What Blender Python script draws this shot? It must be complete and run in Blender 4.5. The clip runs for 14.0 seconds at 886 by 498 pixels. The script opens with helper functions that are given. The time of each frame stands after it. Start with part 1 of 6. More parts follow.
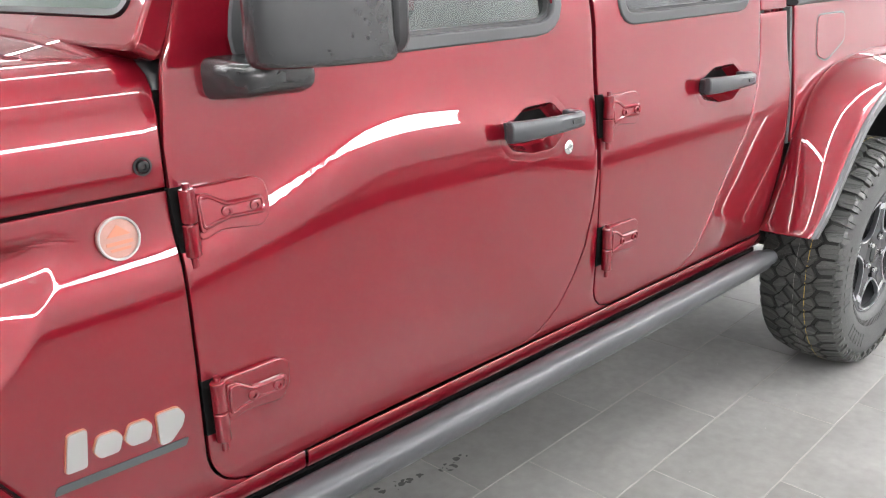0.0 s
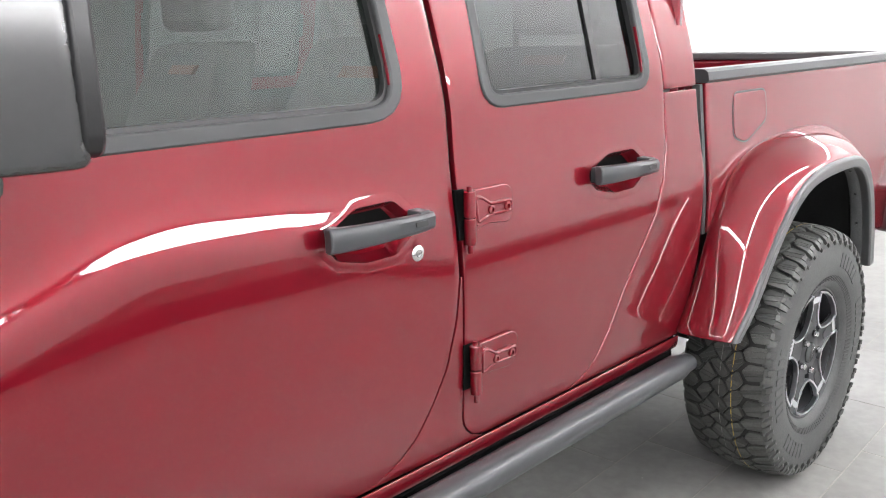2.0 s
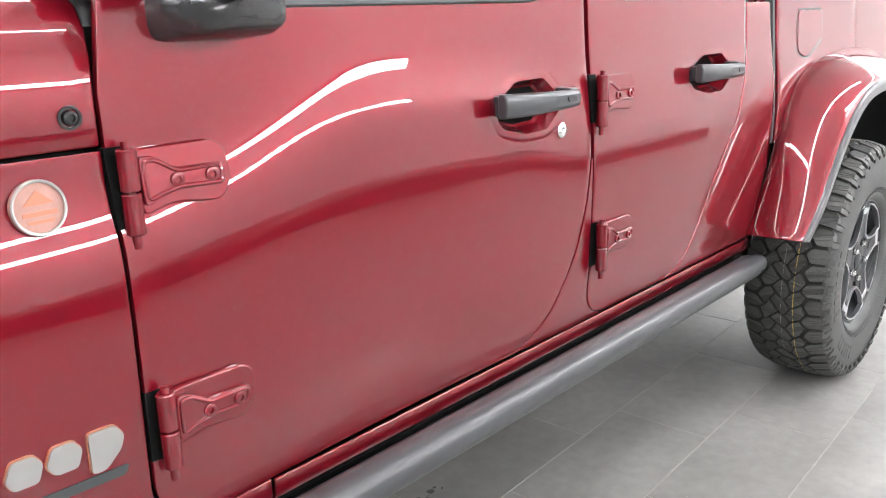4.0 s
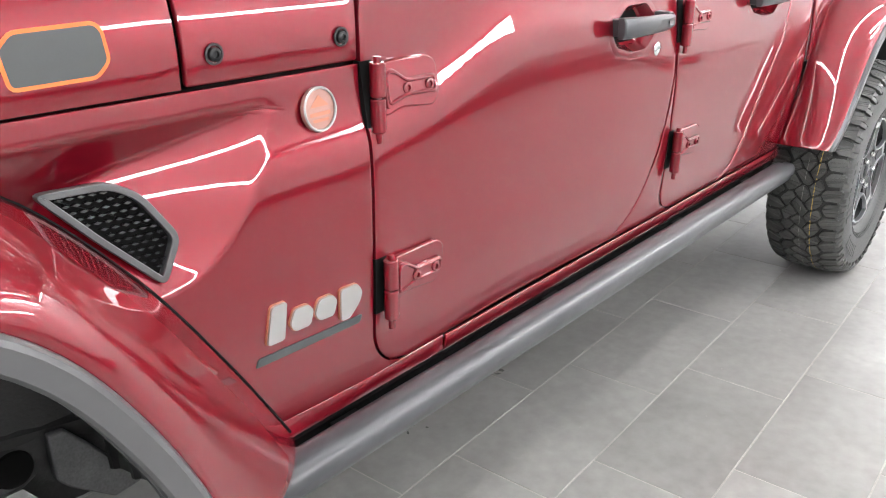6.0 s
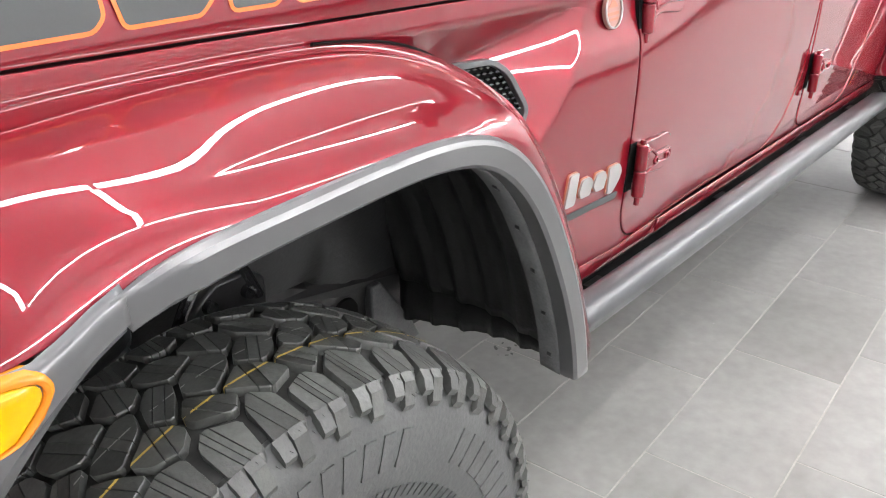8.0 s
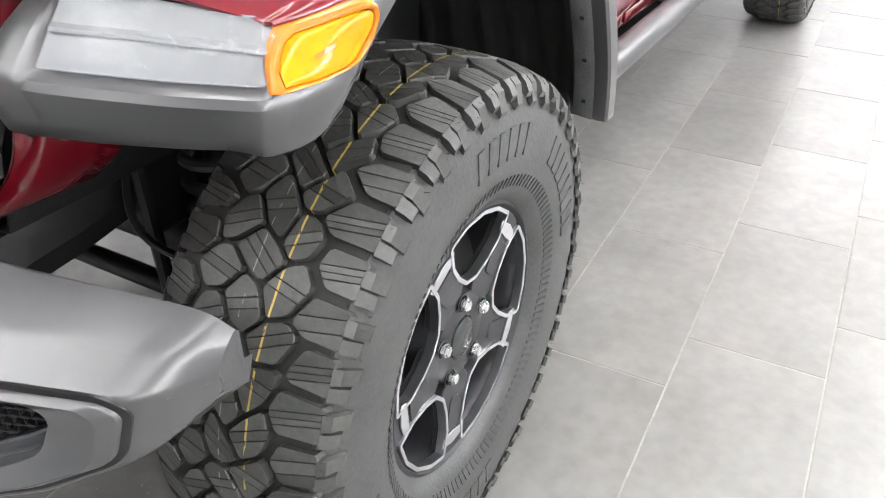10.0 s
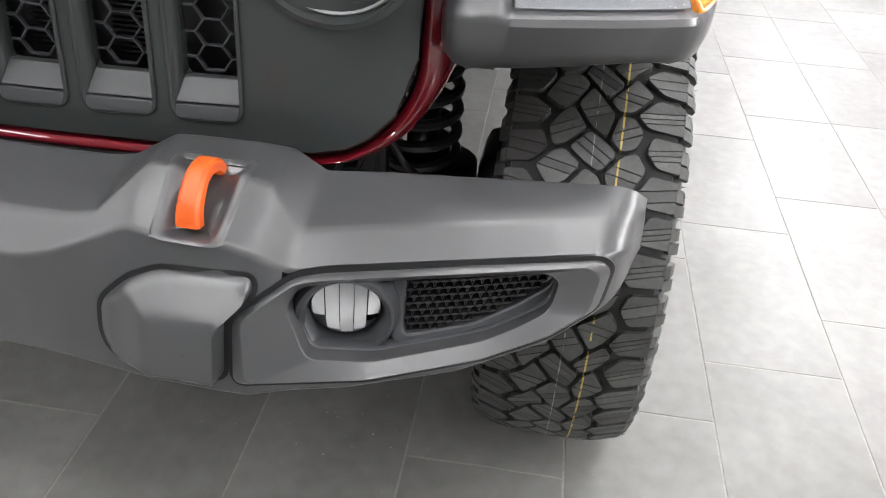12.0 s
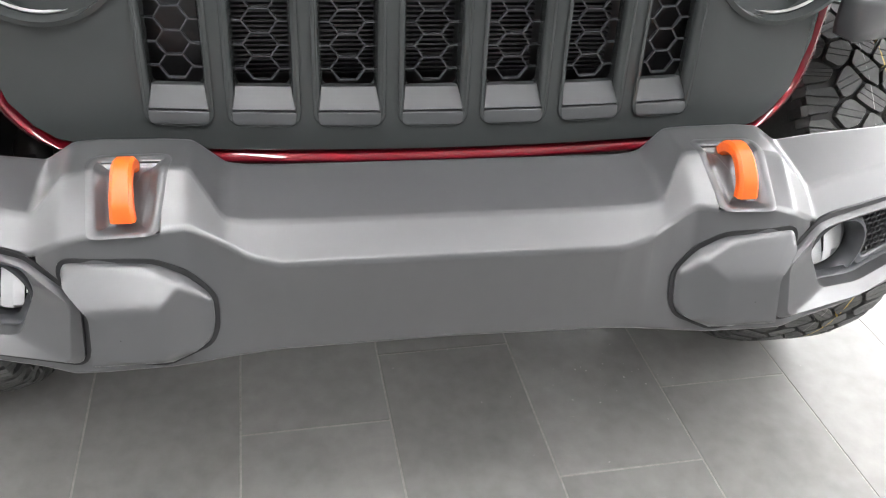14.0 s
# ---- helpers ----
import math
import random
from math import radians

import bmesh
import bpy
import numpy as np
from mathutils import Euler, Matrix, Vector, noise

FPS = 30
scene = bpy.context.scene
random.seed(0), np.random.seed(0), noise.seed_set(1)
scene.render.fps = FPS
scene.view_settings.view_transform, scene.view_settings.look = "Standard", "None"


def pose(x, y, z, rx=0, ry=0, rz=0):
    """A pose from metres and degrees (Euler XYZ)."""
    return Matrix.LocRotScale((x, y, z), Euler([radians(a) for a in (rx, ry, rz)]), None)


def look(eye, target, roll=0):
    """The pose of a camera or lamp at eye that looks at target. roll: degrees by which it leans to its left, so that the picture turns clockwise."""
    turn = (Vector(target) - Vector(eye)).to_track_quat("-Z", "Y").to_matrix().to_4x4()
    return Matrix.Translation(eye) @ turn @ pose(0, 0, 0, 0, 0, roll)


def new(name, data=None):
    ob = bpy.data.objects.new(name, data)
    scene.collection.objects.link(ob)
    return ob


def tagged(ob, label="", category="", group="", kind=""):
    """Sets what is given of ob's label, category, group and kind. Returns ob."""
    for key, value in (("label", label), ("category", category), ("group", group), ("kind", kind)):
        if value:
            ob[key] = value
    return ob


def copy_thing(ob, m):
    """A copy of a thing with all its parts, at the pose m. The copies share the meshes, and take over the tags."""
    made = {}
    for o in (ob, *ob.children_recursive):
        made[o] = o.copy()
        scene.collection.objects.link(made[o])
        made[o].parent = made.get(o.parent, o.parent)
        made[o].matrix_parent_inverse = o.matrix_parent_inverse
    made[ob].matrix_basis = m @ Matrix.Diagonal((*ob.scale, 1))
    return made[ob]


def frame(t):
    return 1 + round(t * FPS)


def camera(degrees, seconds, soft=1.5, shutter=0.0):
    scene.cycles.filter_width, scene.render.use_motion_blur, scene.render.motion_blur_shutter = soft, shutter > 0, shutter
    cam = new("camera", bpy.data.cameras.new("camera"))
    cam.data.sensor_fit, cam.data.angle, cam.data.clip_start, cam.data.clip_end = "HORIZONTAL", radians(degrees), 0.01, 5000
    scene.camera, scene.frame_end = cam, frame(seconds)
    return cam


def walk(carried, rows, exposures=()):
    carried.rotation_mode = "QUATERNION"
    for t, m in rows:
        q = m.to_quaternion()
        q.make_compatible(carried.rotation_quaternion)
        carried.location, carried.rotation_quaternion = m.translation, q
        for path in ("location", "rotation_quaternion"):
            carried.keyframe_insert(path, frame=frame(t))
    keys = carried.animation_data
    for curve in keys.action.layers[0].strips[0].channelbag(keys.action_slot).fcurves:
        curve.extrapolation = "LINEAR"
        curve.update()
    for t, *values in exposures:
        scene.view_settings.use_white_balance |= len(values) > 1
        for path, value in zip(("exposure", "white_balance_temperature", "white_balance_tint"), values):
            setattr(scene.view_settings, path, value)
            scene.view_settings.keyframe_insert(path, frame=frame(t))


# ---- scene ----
cam = camera(55.6, 14.0, soft=1.1)
PATH = [
    (0.0, (0.4104, -1.937, 1.4453), (1.7065, -0.5531, 0.809), -1.88),
    (0.5, (0.6384, -1.9155, 1.4838), (1.9394, -0.54, 0.8393), -1.8),
    (1.0, (0.7971, -1.9047, 1.5055), (2.1163, -0.5274, 0.9033), -1.72),
    (1.5, (0.8562, -1.9205, 1.4806), (2.2014, -0.5359, 0.9577), -1.76),
    (2.0, (0.8571, -1.8926, 1.4455), (2.2257, -0.5189, 0.9554), -1.71),
    (2.2, (0.8493, -1.8773, 1.433), (2.2228, -0.5069, 0.9476), -1.57),
    (4.3, (0.4076, -1.7288, 1.2831), (1.8281, -0.4471, 0.7006), -1.3),
    (4.5, (0.3602, -1.7305, 1.2943), (1.7721, -0.458, 0.6719), -1.11),
    (5.0, (0.2705, -1.7108, 1.3048), (1.6771, -0.4654, 0.6188), -0.78),
    (5.5, (0.133, -1.6896, 1.3207), (1.5471, -0.4766, 0.5932), -0.14),
    (6.0, (0.0522, -1.6635, 1.3591), (1.4713, -0.4767, 0.5991), 0.3),
    (6.5, (-0.0679, -1.5778, 1.3921), (1.3456, -0.4019, 0.6052), 0.75),
    (7.0, (-0.2161, -1.4917, 1.4157), (1.1981, -0.3303, 0.6086), 1.11),
    (7.5, (-0.3386, -1.442, 1.3811), (1.0704, -0.2881, 0.5546), 1.28),
    (8.0, (-0.4961, -1.4676, 1.3161), (0.9126, -0.3255, 0.4728), 0.82),
    (8.5, (-0.6329, -1.4822, 1.2839), (0.7557, -0.3834, 0.3542), 1.29),
    (8.7, (-0.68, -1.4857, 1.2737), (0.6958, -0.4037, 0.306), 0.91),
    (10.8, (-1.1371, -1.1674, 1.1817), (0.4328, -0.5686, 0.0968), 2.66),
    (11.0, (-1.2055, -1.1026, 1.1994), (0.3791, -0.5551, 0.1088), 3.01),
    (11.5, (-1.3748, -0.927, 1.2326), (0.2523, -0.5437, 0.1345), 3.2),
    (12.0, (-1.4296, -0.7632, 1.2292), (0.2182, -0.5243, 0.1211), 3.65),
    (12.5, (-1.4628, -0.5444, 1.2355), (0.1949, -0.4414, 0.1213), 3.75),
    (13.0, (-1.5074, -0.304, 1.2549), (0.1481, -0.3331, 0.133), 3.9),
    (13.5, (-1.6057, -0.0146, 1.2828), (0.0513, -0.1782, 0.1748), 3.83),
    (14.0, (-1.598, 0.220, 1.2765), (0.0372, -0.112, 0.1525), 3.78),
]
walk(cam, [(t, look(eye, target, roll)) for t, eye, target, roll in PATH],
     [(0.0, 0.0), (1.0, -0.12), (2.2, -0.28), (4.3, 0.0), (5.5, 0.02), (8.0, 0.15), (8.7, 0.25), (10.8, 0.0), (12.0, -0.22), (12.6, -0.18), (13.0, -0.10), (13.5, 0.36), (14.0, 0.42)])

# ---------------------------------------------------------------- world and light
world = bpy.data.worlds.new("showroom_world")
scene.world = world
world.use_nodes = True
world.node_tree.nodes["Background"].inputs[0].default_value = (0.9, 0.95, 1.0, 1)
world.node_tree.nodes["Background"].inputs[1].default_value = 0.3
LAMP = 46.0      # ceiling tubes
DAY = 0.3        # front fill from the glowing panel behind the added window
scene.view_settings.exposure = 0.0


# ---------------------------------------------------------------- materials
def material(name, base, rough=0.5, metal=0.0, coat=0.0, coat_rough=0.03, spots=0.0, size=6.0, bump=0.0, bump_size=120.0,
             rough_spots=0.0, spec=0.5):
    """A surface with stains at one scale, grain at another and fine relief."""
    m = bpy.data.materials.new(name)
    m.use_nodes = True
    t = m.node_tree
    b = t.nodes["Principled BSDF"]
    b.inputs["Base Color"].default_value = (*base, 1)
    b.inputs["Roughness"].default_value = rough
    b.inputs["Metallic"].default_value = metal
    b.inputs["Coat Weight"].default_value = coat
    b.inputs["Coat Roughness"].default_value = coat_rough
    b.inputs["Specular IOR Level"].default_value = spec
    at = t.nodes.new("ShaderNodeTexCoord").outputs["Object"]
    if spots or rough_spots:
        big, fine = t.nodes.new("ShaderNodeTexNoise"), t.nodes.new("ShaderNodeTexNoise")
        big.inputs["Scale"].default_value, fine.inputs["Scale"].default_value = size, size * 14
        big.inputs["Detail"].default_value = fine.inputs["Detail"].default_value = 5
        mix = t.nodes.new("ShaderNodeMath")
        mix.operation = "ADD"
        for n, k in ((big, 0), (fine, 1)):
            t.links.new(at, n.inputs["Vector"])
            t.links.new(n.outputs["Fac"], mix.inputs[k])
        if spots:
            ramp = t.nodes.new("ShaderNodeMapRange")
            ramp.inputs[1].default_value, ramp.inputs[2].default_value = 0.6, 1.4
            ramp.inputs[3].default_value, ramp.inputs[4].default_value = 1 - spots, 1 + spots
            t.links.new(mix.outputs[0], ramp.inputs[0])
            scale = t.nodes.new("ShaderNodeVectorMath")
            scale.operation = "SCALE"
            scale.inputs[0].default_value = base
            t.links.new(ramp.outputs[0], scale.inputs["Scale"])
            t.links.new(scale.outputs[0], b.inputs["Base Color"])
        if rough_spots:
            r = t.nodes.new("ShaderNodeMapRange")
            r.inputs[1].default_value, r.inputs[2].default_value = 0.6, 1.4
            r.inputs[3].default_value, r.inputs[4].default_value = rough - rough_spots, rough + rough_spots
            t.links.new(mix.outputs[0], r.inputs[0])
            t.links.new(r.outputs[0], b.inputs["Roughness"])
    if bump:
        n, bp = t.nodes.new("ShaderNodeTexNoise"), t.nodes.new("ShaderNodeBump")
        n.inputs["Scale"].default_value, n.inputs["Detail"].default_value = bump_size, 3
        bp.inputs["Strength"].default_value, bp.inputs["Distance"].default_value = bump, 0.002
        t.links.new(at, n.inputs["Vector"])
        t.links.new(n.outputs["Fac"], bp.inputs["Height"])
        t.links.new(bp.outputs[0], b.inputs["Normal"])
    return m


def glow(name, colour, strength):
    m = bpy.data.materials.new(name)
    m.use_nodes = True
    b = m.node_tree.nodes["Principled BSDF"]
    b.inputs["Base Color"].default_value = (*colour, 1)
    b.inputs["Emission Color"].default_value = (*colour, 1)
    b.inputs["Emission Strength"].default_value = strength
    return m


def glassy(name, colour, rough=0.0, ior=1.45, weight=1.0):
    m = material(name, colour, rough)
    b = m.node_tree.nodes["Principled BSDF"]
    b.inputs["Transmission Weight"].default_value = weight
    b.inputs["IOR"].default_value = ior
    return m


PAINT = material("red_pearl_paint", (0.18, 0.005, 0.013), 0.40, 0.5, 1.0, 0.006, spots=0.03, size=900, spec=0.0)
PLASTIC = material("grey_grained_plastic", (0.057, 0.058, 0.060), 0.30, coat=0.45, coat_rough=0.38, spots=0.05, size=3, bump=0.03, bump_size=1100, spec=0.9)
SATIN = material("black_satin_paint", (0.043, 0.047, 0.047), 0.27, spots=0.02, size=2)
# VOID: near-black for gaps, seams and holes, their shade put into the colour
VOID = material("gap_shade_black", (0.004, 0.004, 0.004), 0.9, spec=0.1)
DARK = material("dark_grey_plastic", (0.048, 0.050, 0.054), 0.30, spots=0.03, size=3, bump=0.02, bump_size=900)
BLACK = material("black_plastic", (0.014, 0.014, 0.015), 0.30, spots=0.2, size=12, bump=0.02, bump_size=900)
LINER = material("wheel_liner_plastic", (0.012, 0.0125, 0.013), 0.40, spec=0.35, spots=0.4, size=9, bump=0.3, bump_size=160)
LIP = material("smooth_grey_plastic", (0.050, 0.052, 0.054), 0.38, spots=0.03, size=8, spec=0.5)
GLOSS = material("gloss_black", (0.012, 0.012, 0.013), 0.1, coat=0.6)
TRIM = material("window_trim", (0.045, 0.046, 0.048), 0.45, spots=0.05, size=20)
STEEL = material("chassis_black_steel", (0.009, 0.009, 0.0095), 0.42, 0.0, spec=0.35, spots=0.3, size=14, bump=0.2, bump_size=90)
CHROME = material("chrome", (0.8, 0.8, 0.8), 0.12, 1.0)
MACHINED = material("machined_alloy", (0.72, 0.73, 0.75), 0.28, 1.0, spots=0.05, size=40)
RIMDARK = material("dark_alloy_paint", (0.035, 0.036, 0.039), 0.38, 0.3, spots=0.05, size=30)
ORANGE = material("orange_paint", (0.86, 0.13, 0.015), 0.38, spots=0.05, size=25)
BADGE_EDGE = material("dull_copper_outline", (0.42, 0.15, 0.085), 0.4)
SHELL = material("mirror_shell_plastic", (0.026, 0.027, 0.028), 0.2, spots=0.05, size=6, bump=0.01, bump_size=900, spec=0.9)
BADGE_FACE = material("badge_face", (0.36, 0.20, 0.17), 0.40, 0.4, spots=0.2, size=60)
FACET = material("bright_lamp_facet", (0.98, 0.98, 0.98), 0.28, 0.6, 1.0)
LAMPGREY = material("lamp_silver_grey", (0.20, 0.205, 0.215), 0.4, 0.2, spots=0.15, size=60)
ORANGE_EDGE = material("orange_outline", (0.70, 0.15, 0.03), 0.4)
RIM_ORANGE = material("orange_lens_rim", (0.62, 0.19, 0.012), 0.18)
DECAL = material("graphite_decal", (0.05, 0.055, 0.055), 0.5, spots=0.05, size=30)
SILVER = material("satin_silver", (0.42, 0.42, 0.41), 0.35, 0.7)
LAMPMETAL = material("lamp_reflector_metal", (0.95, 0.95, 0.96), 0.25, 0.1)
FLANGE = material("liner_flange_plastic", (0.075, 0.077, 0.078), 0.5, spots=0.5, size=18, bump=0.2, bump_size=260)
STITCH = material("rust_stitching", (0.25, 0.10, 0.06), 0.7)
SEAT = material("grey_seat_cloth", (0.10, 0.105, 0.10), 0.8, spots=0.10, size=8)
WALL = material("white_wall_paint", (0.88, 0.885, 0.885), 0.6, spots=0.02, size=2, bump=0.05, bump_size=150)
GREYWALL = material("grey_wall_paint", (0.30, 0.30, 0.31), 0.6, spots=0.03, size=2)
CEIL = material("white_ceiling", (0.8, 0.8, 0.8), 0.7, spots=0.02, size=2)
GROUT = material("tile_grout", (0.35, 0.335, 0.31), 0.85, spots=0.25, size=9)
FRAME = material("window_frame_aluminium", (0.35, 0.36, 0.37), 0.4, 0.6, spots=0.03, size=8)
# glow of the panel behind the added west window, a fill for the front
WINDOW_FILL = glow("daylight", (0.95, 0.98, 1.0), DAY)
TUBE = glow("ceiling_tube", (0.99, 0.985, 1.0), LAMP)
PRIVACY = glassy("dark_privacy_glass", (0.13, 0.14, 0.14), 0.0, 1.6)
TINT = glassy("tinted_window_glass", (0.36, 0.43, 0.40), 0.0, 1.75)
CLEAR = glassy("clear_lens", (0.95, 0.96, 0.97), 0.06, 1.45)
SOFT_CLEAR = glassy("clear_lamp_cover", (0.95, 0.96, 0.97), 0.22, 1.35)
AMBER = glassy("amber_lens", (1.0, 0.49, 0.002), 0.10, 1.4, 0.55)
MIRROR = material("mirror_glass", (0.85, 0.86, 0.87), 0.01, 1.0)


def tile_material():
    """Grey stone-look porcelain: each tile with its own shade and cloudy mottling under a satin glaze."""
    m = material("grey_porcelain_tile", (0.241, 0.236, 0.227), 0.30)
    t = m.node_tree
    b = t.nodes["Principled BSDF"]
    info, far_ = t.nodes.new("ShaderNodeObjectInfo"), t.nodes.new("ShaderNodeVectorMath")
    far_.operation = "MULTIPLY_ADD"
    far_.inputs[1].default_value = (1, 1, 1)
    shift = t.nodes.new("ShaderNodeMath")
    shift.operation, shift.inputs[1].default_value = "MULTIPLY", 37.0
    t.links.new(info.outputs["Random"], shift.inputs[0])
    t.links.new(t.nodes.new("ShaderNodeTexCoord").outputs["Object"], far_.inputs[0])
    t.links.new(shift.outputs[0], far_.inputs[2])
    shade = t.nodes.new("ShaderNodeMapRange")
    shade.inputs[3].default_value, shade.inputs[4].default_value = 0.90, 1.08
    t.links.new(info.outputs["Random"], shade.inputs[0])
    src = shade.outputs[0]
    for scale, detail, amount in ((4.0, 4, 0.17), (26.0, 6, 0.14)):
        n, rng_, mul = t.nodes.new("ShaderNodeTexNoise"), t.nodes.new("ShaderNodeMapRange"), t.nodes.new("ShaderNodeMath")
        n.inputs["Scale"].default_value, n.inputs["Detail"].default_value = scale, detail
        rng_.inputs[1].default_value, rng_.inputs[2].default_value = 0.2, 0.8
        rng_.inputs[3].default_value, rng_.inputs[4].default_value = 1 - amount, 1 + amount
        mul.operation = "MULTIPLY"
        t.links.new(far_.outputs[0], n.inputs["Vector"])
        t.links.new(n.outputs["Fac"], rng_.inputs[0])
        t.links.new(src, mul.inputs[0])
        t.links.new(rng_.outputs[0], mul.inputs[1])
        src = mul.outputs[0]
    sc = t.nodes.new("ShaderNodeVectorMath")
    sc.operation = "SCALE"
    sc.inputs[0].default_value = (0.241, 0.236, 0.227)
    t.links.new(src, sc.inputs["Scale"])
    t.links.new(sc.outputs[0], b.inputs["Base Color"])
    return m


def tread_material(stripes):
    """Rubber; on a new tyre's tread two thin paint lines run round it."""
    m = material("tyre_tread" if stripes else "tyre_rubber", (0.055, 0.057, 0.053) if stripes else (0.056, 0.058, 0.057), 0.50, spots=0.35, size=10, bump=0.35, bump_size=170, spec=0.75)
    if stripes:
        t = m.node_tree
        b = t.nodes["Principled BSDF"]
        src = b.inputs["Base Color"].links[0].from_socket
        each, tone, own = t.nodes.new("ShaderNodeNewGeometry"), t.nodes.new("ShaderNodeMapRange"), t.nodes.new("ShaderNodeVectorMath")
        tone.inputs[3].default_value, tone.inputs[4].default_value = 0.55, 1.30
        own.operation = "SCALE"
        t.links.new(each.outputs["Random Per Island"], tone.inputs[0])
        t.links.new(src, own.inputs[0])
        t.links.new(tone.outputs[0], own.inputs["Scale"])
        src = own.outputs[0]
        sep = t.nodes.new("ShaderNodeSeparateXYZ")
        t.links.new(t.nodes.new("ShaderNodeTexCoord").outputs["Object"], sep.inputs[0])
        wear = t.nodes.new("ShaderNodeTexNoise")
        wear.inputs["Scale"].default_value = 45
        for y, wide, colour, keep in ((-0.036, 0.0014, (0.55, 0.38, 0.08, 1), 0.42), (0.002, 0.0009, (0.26, 0.26, 0.25, 1), 0.50)):
            off, near, band, both, mix = [t.nodes.new("ShaderNodeMath") for _ in range(4)] + [t.nodes.new("ShaderNodeMix")]
            off.operation, off.inputs[1].default_value = "SUBTRACT", y
            near.operation = "ABSOLUTE"
            band.operation, band.inputs[1].default_value = "LESS_THAN", wide
            worn = t.nodes.new("ShaderNodeMath")
            worn.operation, worn.inputs[1].default_value = "GREATER_THAN", keep
            both.operation = "MULTIPLY"
            mix.data_type = "RGBA"
            t.links.new(sep.outputs["Y"], off.inputs[0])
            t.links.new(off.outputs[0], near.inputs[0])
            t.links.new(near.outputs[0], band.inputs[0])
            t.links.new(wear.outputs["Fac"], worn.inputs[0])
            t.links.new(band.outputs[0], both.inputs[0])
            t.links.new(worn.outputs[0], both.inputs[1])
            t.links.new(both.outputs[0], mix.inputs["Factor"])
            t.links.new(src, mix.inputs["A"])
            mix.inputs["B"].default_value = colour
            src = mix.outputs["Result"]
        t.links.new(src, b.inputs["Base Color"])
    return m


PAINT.node_tree.nodes["Principled BSDF"].inputs["Coat IOR"].default_value = 1.75
# GROOVE: tyre rubber darkened to hold the shade inside the tread grooves
GROOVE = material("groove_shade_rubber", (0.022, 0.022, 0.021), 0.7, spots=0.3, size=12)
TILE, RUBBER, TREAD = tile_material(), tread_material(False), tread_material(True)


# ---------------------------------------------------------------- mesh helpers
def part(name, bm, mat, parent=None, label="", angle=40, solid=0.0, bevel=0.0, segs=2, offset=-1.0, flat=False):
    """One bmesh as one mesh object, under a thing or a part."""
    me = bpy.data.meshes.new(name)
    bm.to_mesh(me)
    bm.free()
    me.materials.append(mat)
    for p in me.polygons:
        p.use_smooth = True
    me.set_sharp_from_angle(angle=radians(angle))
    ob = new(name, me)
    if parent:
        ob.parent = parent
    if label:
        ob["label"] = label
    if solid:
        mod = ob.modifiers.new("thickness", "SOLIDIFY")
        mod.thickness, mod.offset, mod.use_even_offset = solid, offset, False
    if bevel:
        mod = ob.modifiers.new("edges", "BEVEL")
        mod.width, mod.segments, mod.limit_method, mod.angle_limit = bevel, segs, "ANGLE", radians(35)
    if flat:
        ob.modifiers.new("flat_faces", "WEIGHTED_NORMAL").keep_sharp = True
    return ob


def sheet(rows, face=None, ring=False, skip=None):
    """A grid of quads through rows of points. face: the way it looks. ring: rows close on themselves. skip(i, j): holes."""
    bm = bmesh.new()
    vs = [[bm.verts.new(p) for p in row] for row in rows]
    n = len(rows[0])
    for i in range(len(rows) - 1):
        for j in range(n if ring else n - 1):
            if skip and skip(i, j):
                continue
            k = (j + 1) % n
            quad = [vs[i][j], vs[i][k], vs[i + 1][k], vs[i + 1][j]]
            bm.faces.new(quad)
    loose = [v for v in bm.verts if not v.link_faces]
    bmesh.ops.delete(bm, geom=loose, context="VERTS")
    if face:
        bm.normal_update()
        total = Vector()
        for f in bm.faces:
            total += f.normal * f.calc_area()
        if total.dot(Vector(face)) < 0:
            bmesh.ops.reverse_faces(bm, faces=bm.faces[:])
    return bm


def closed(rows, caps=True):
    """A loft through rings of points, with end caps."""
    bm = bmesh.new()
    vs = [[bm.verts.new(p) for p in row] for row in rows]
    n = len(rows[0])
    for i in range(len(rows) - 1):
        for j in range(n):
            k = (j + 1) % n
            bm.faces.new([vs[i][j], vs[i][k], vs[i + 1][k], vs[i + 1][j]])
    if caps:
        bm.faces.new(vs[0][::-1])
        bm.faces.new(vs[-1])
    bmesh.ops.recalc_face_normals(bm, faces=bm.faces[:])
    return bm


def slab(outline, put, depth):
    """A plate: a 2D outline, put(u, v, w) gives its place in space, from w = 0 to w = depth."""
    return closed([[put(u, v, 0) for u, v in outline], [put(u, v, depth) for u, v in outline]])


def box(x0, x1, y0, y1, z0, z1):
    return closed([[(x0, y0, z), (x1, y0, z), (x1, y1, z), (x0, y1, z)] for z in (z0, z1)])


def tube(points, radius, n=10, close=False):
    """A round bar along points."""
    pts = [Vector(p) for p in points]
    rows, up = [], None
    for i, p in enumerate(pts):
        a = (pts[min(i + 1, len(pts) - 1)] - pts[max(i - 1, 0)]).normalized()
        if up is None:
            up = a.orthogonal().normalized()
        up = (up - a * up.dot(a)).normalized()
        side = a.cross(up)
        r = radius[i] if isinstance(radius, (list, tuple)) else radius
        rows.append([p + r * (math.cos(2 * math.pi * k / n) * up + math.sin(2 * math.pi * k / n) * side) for k in range(n)])
    return closed(rows)


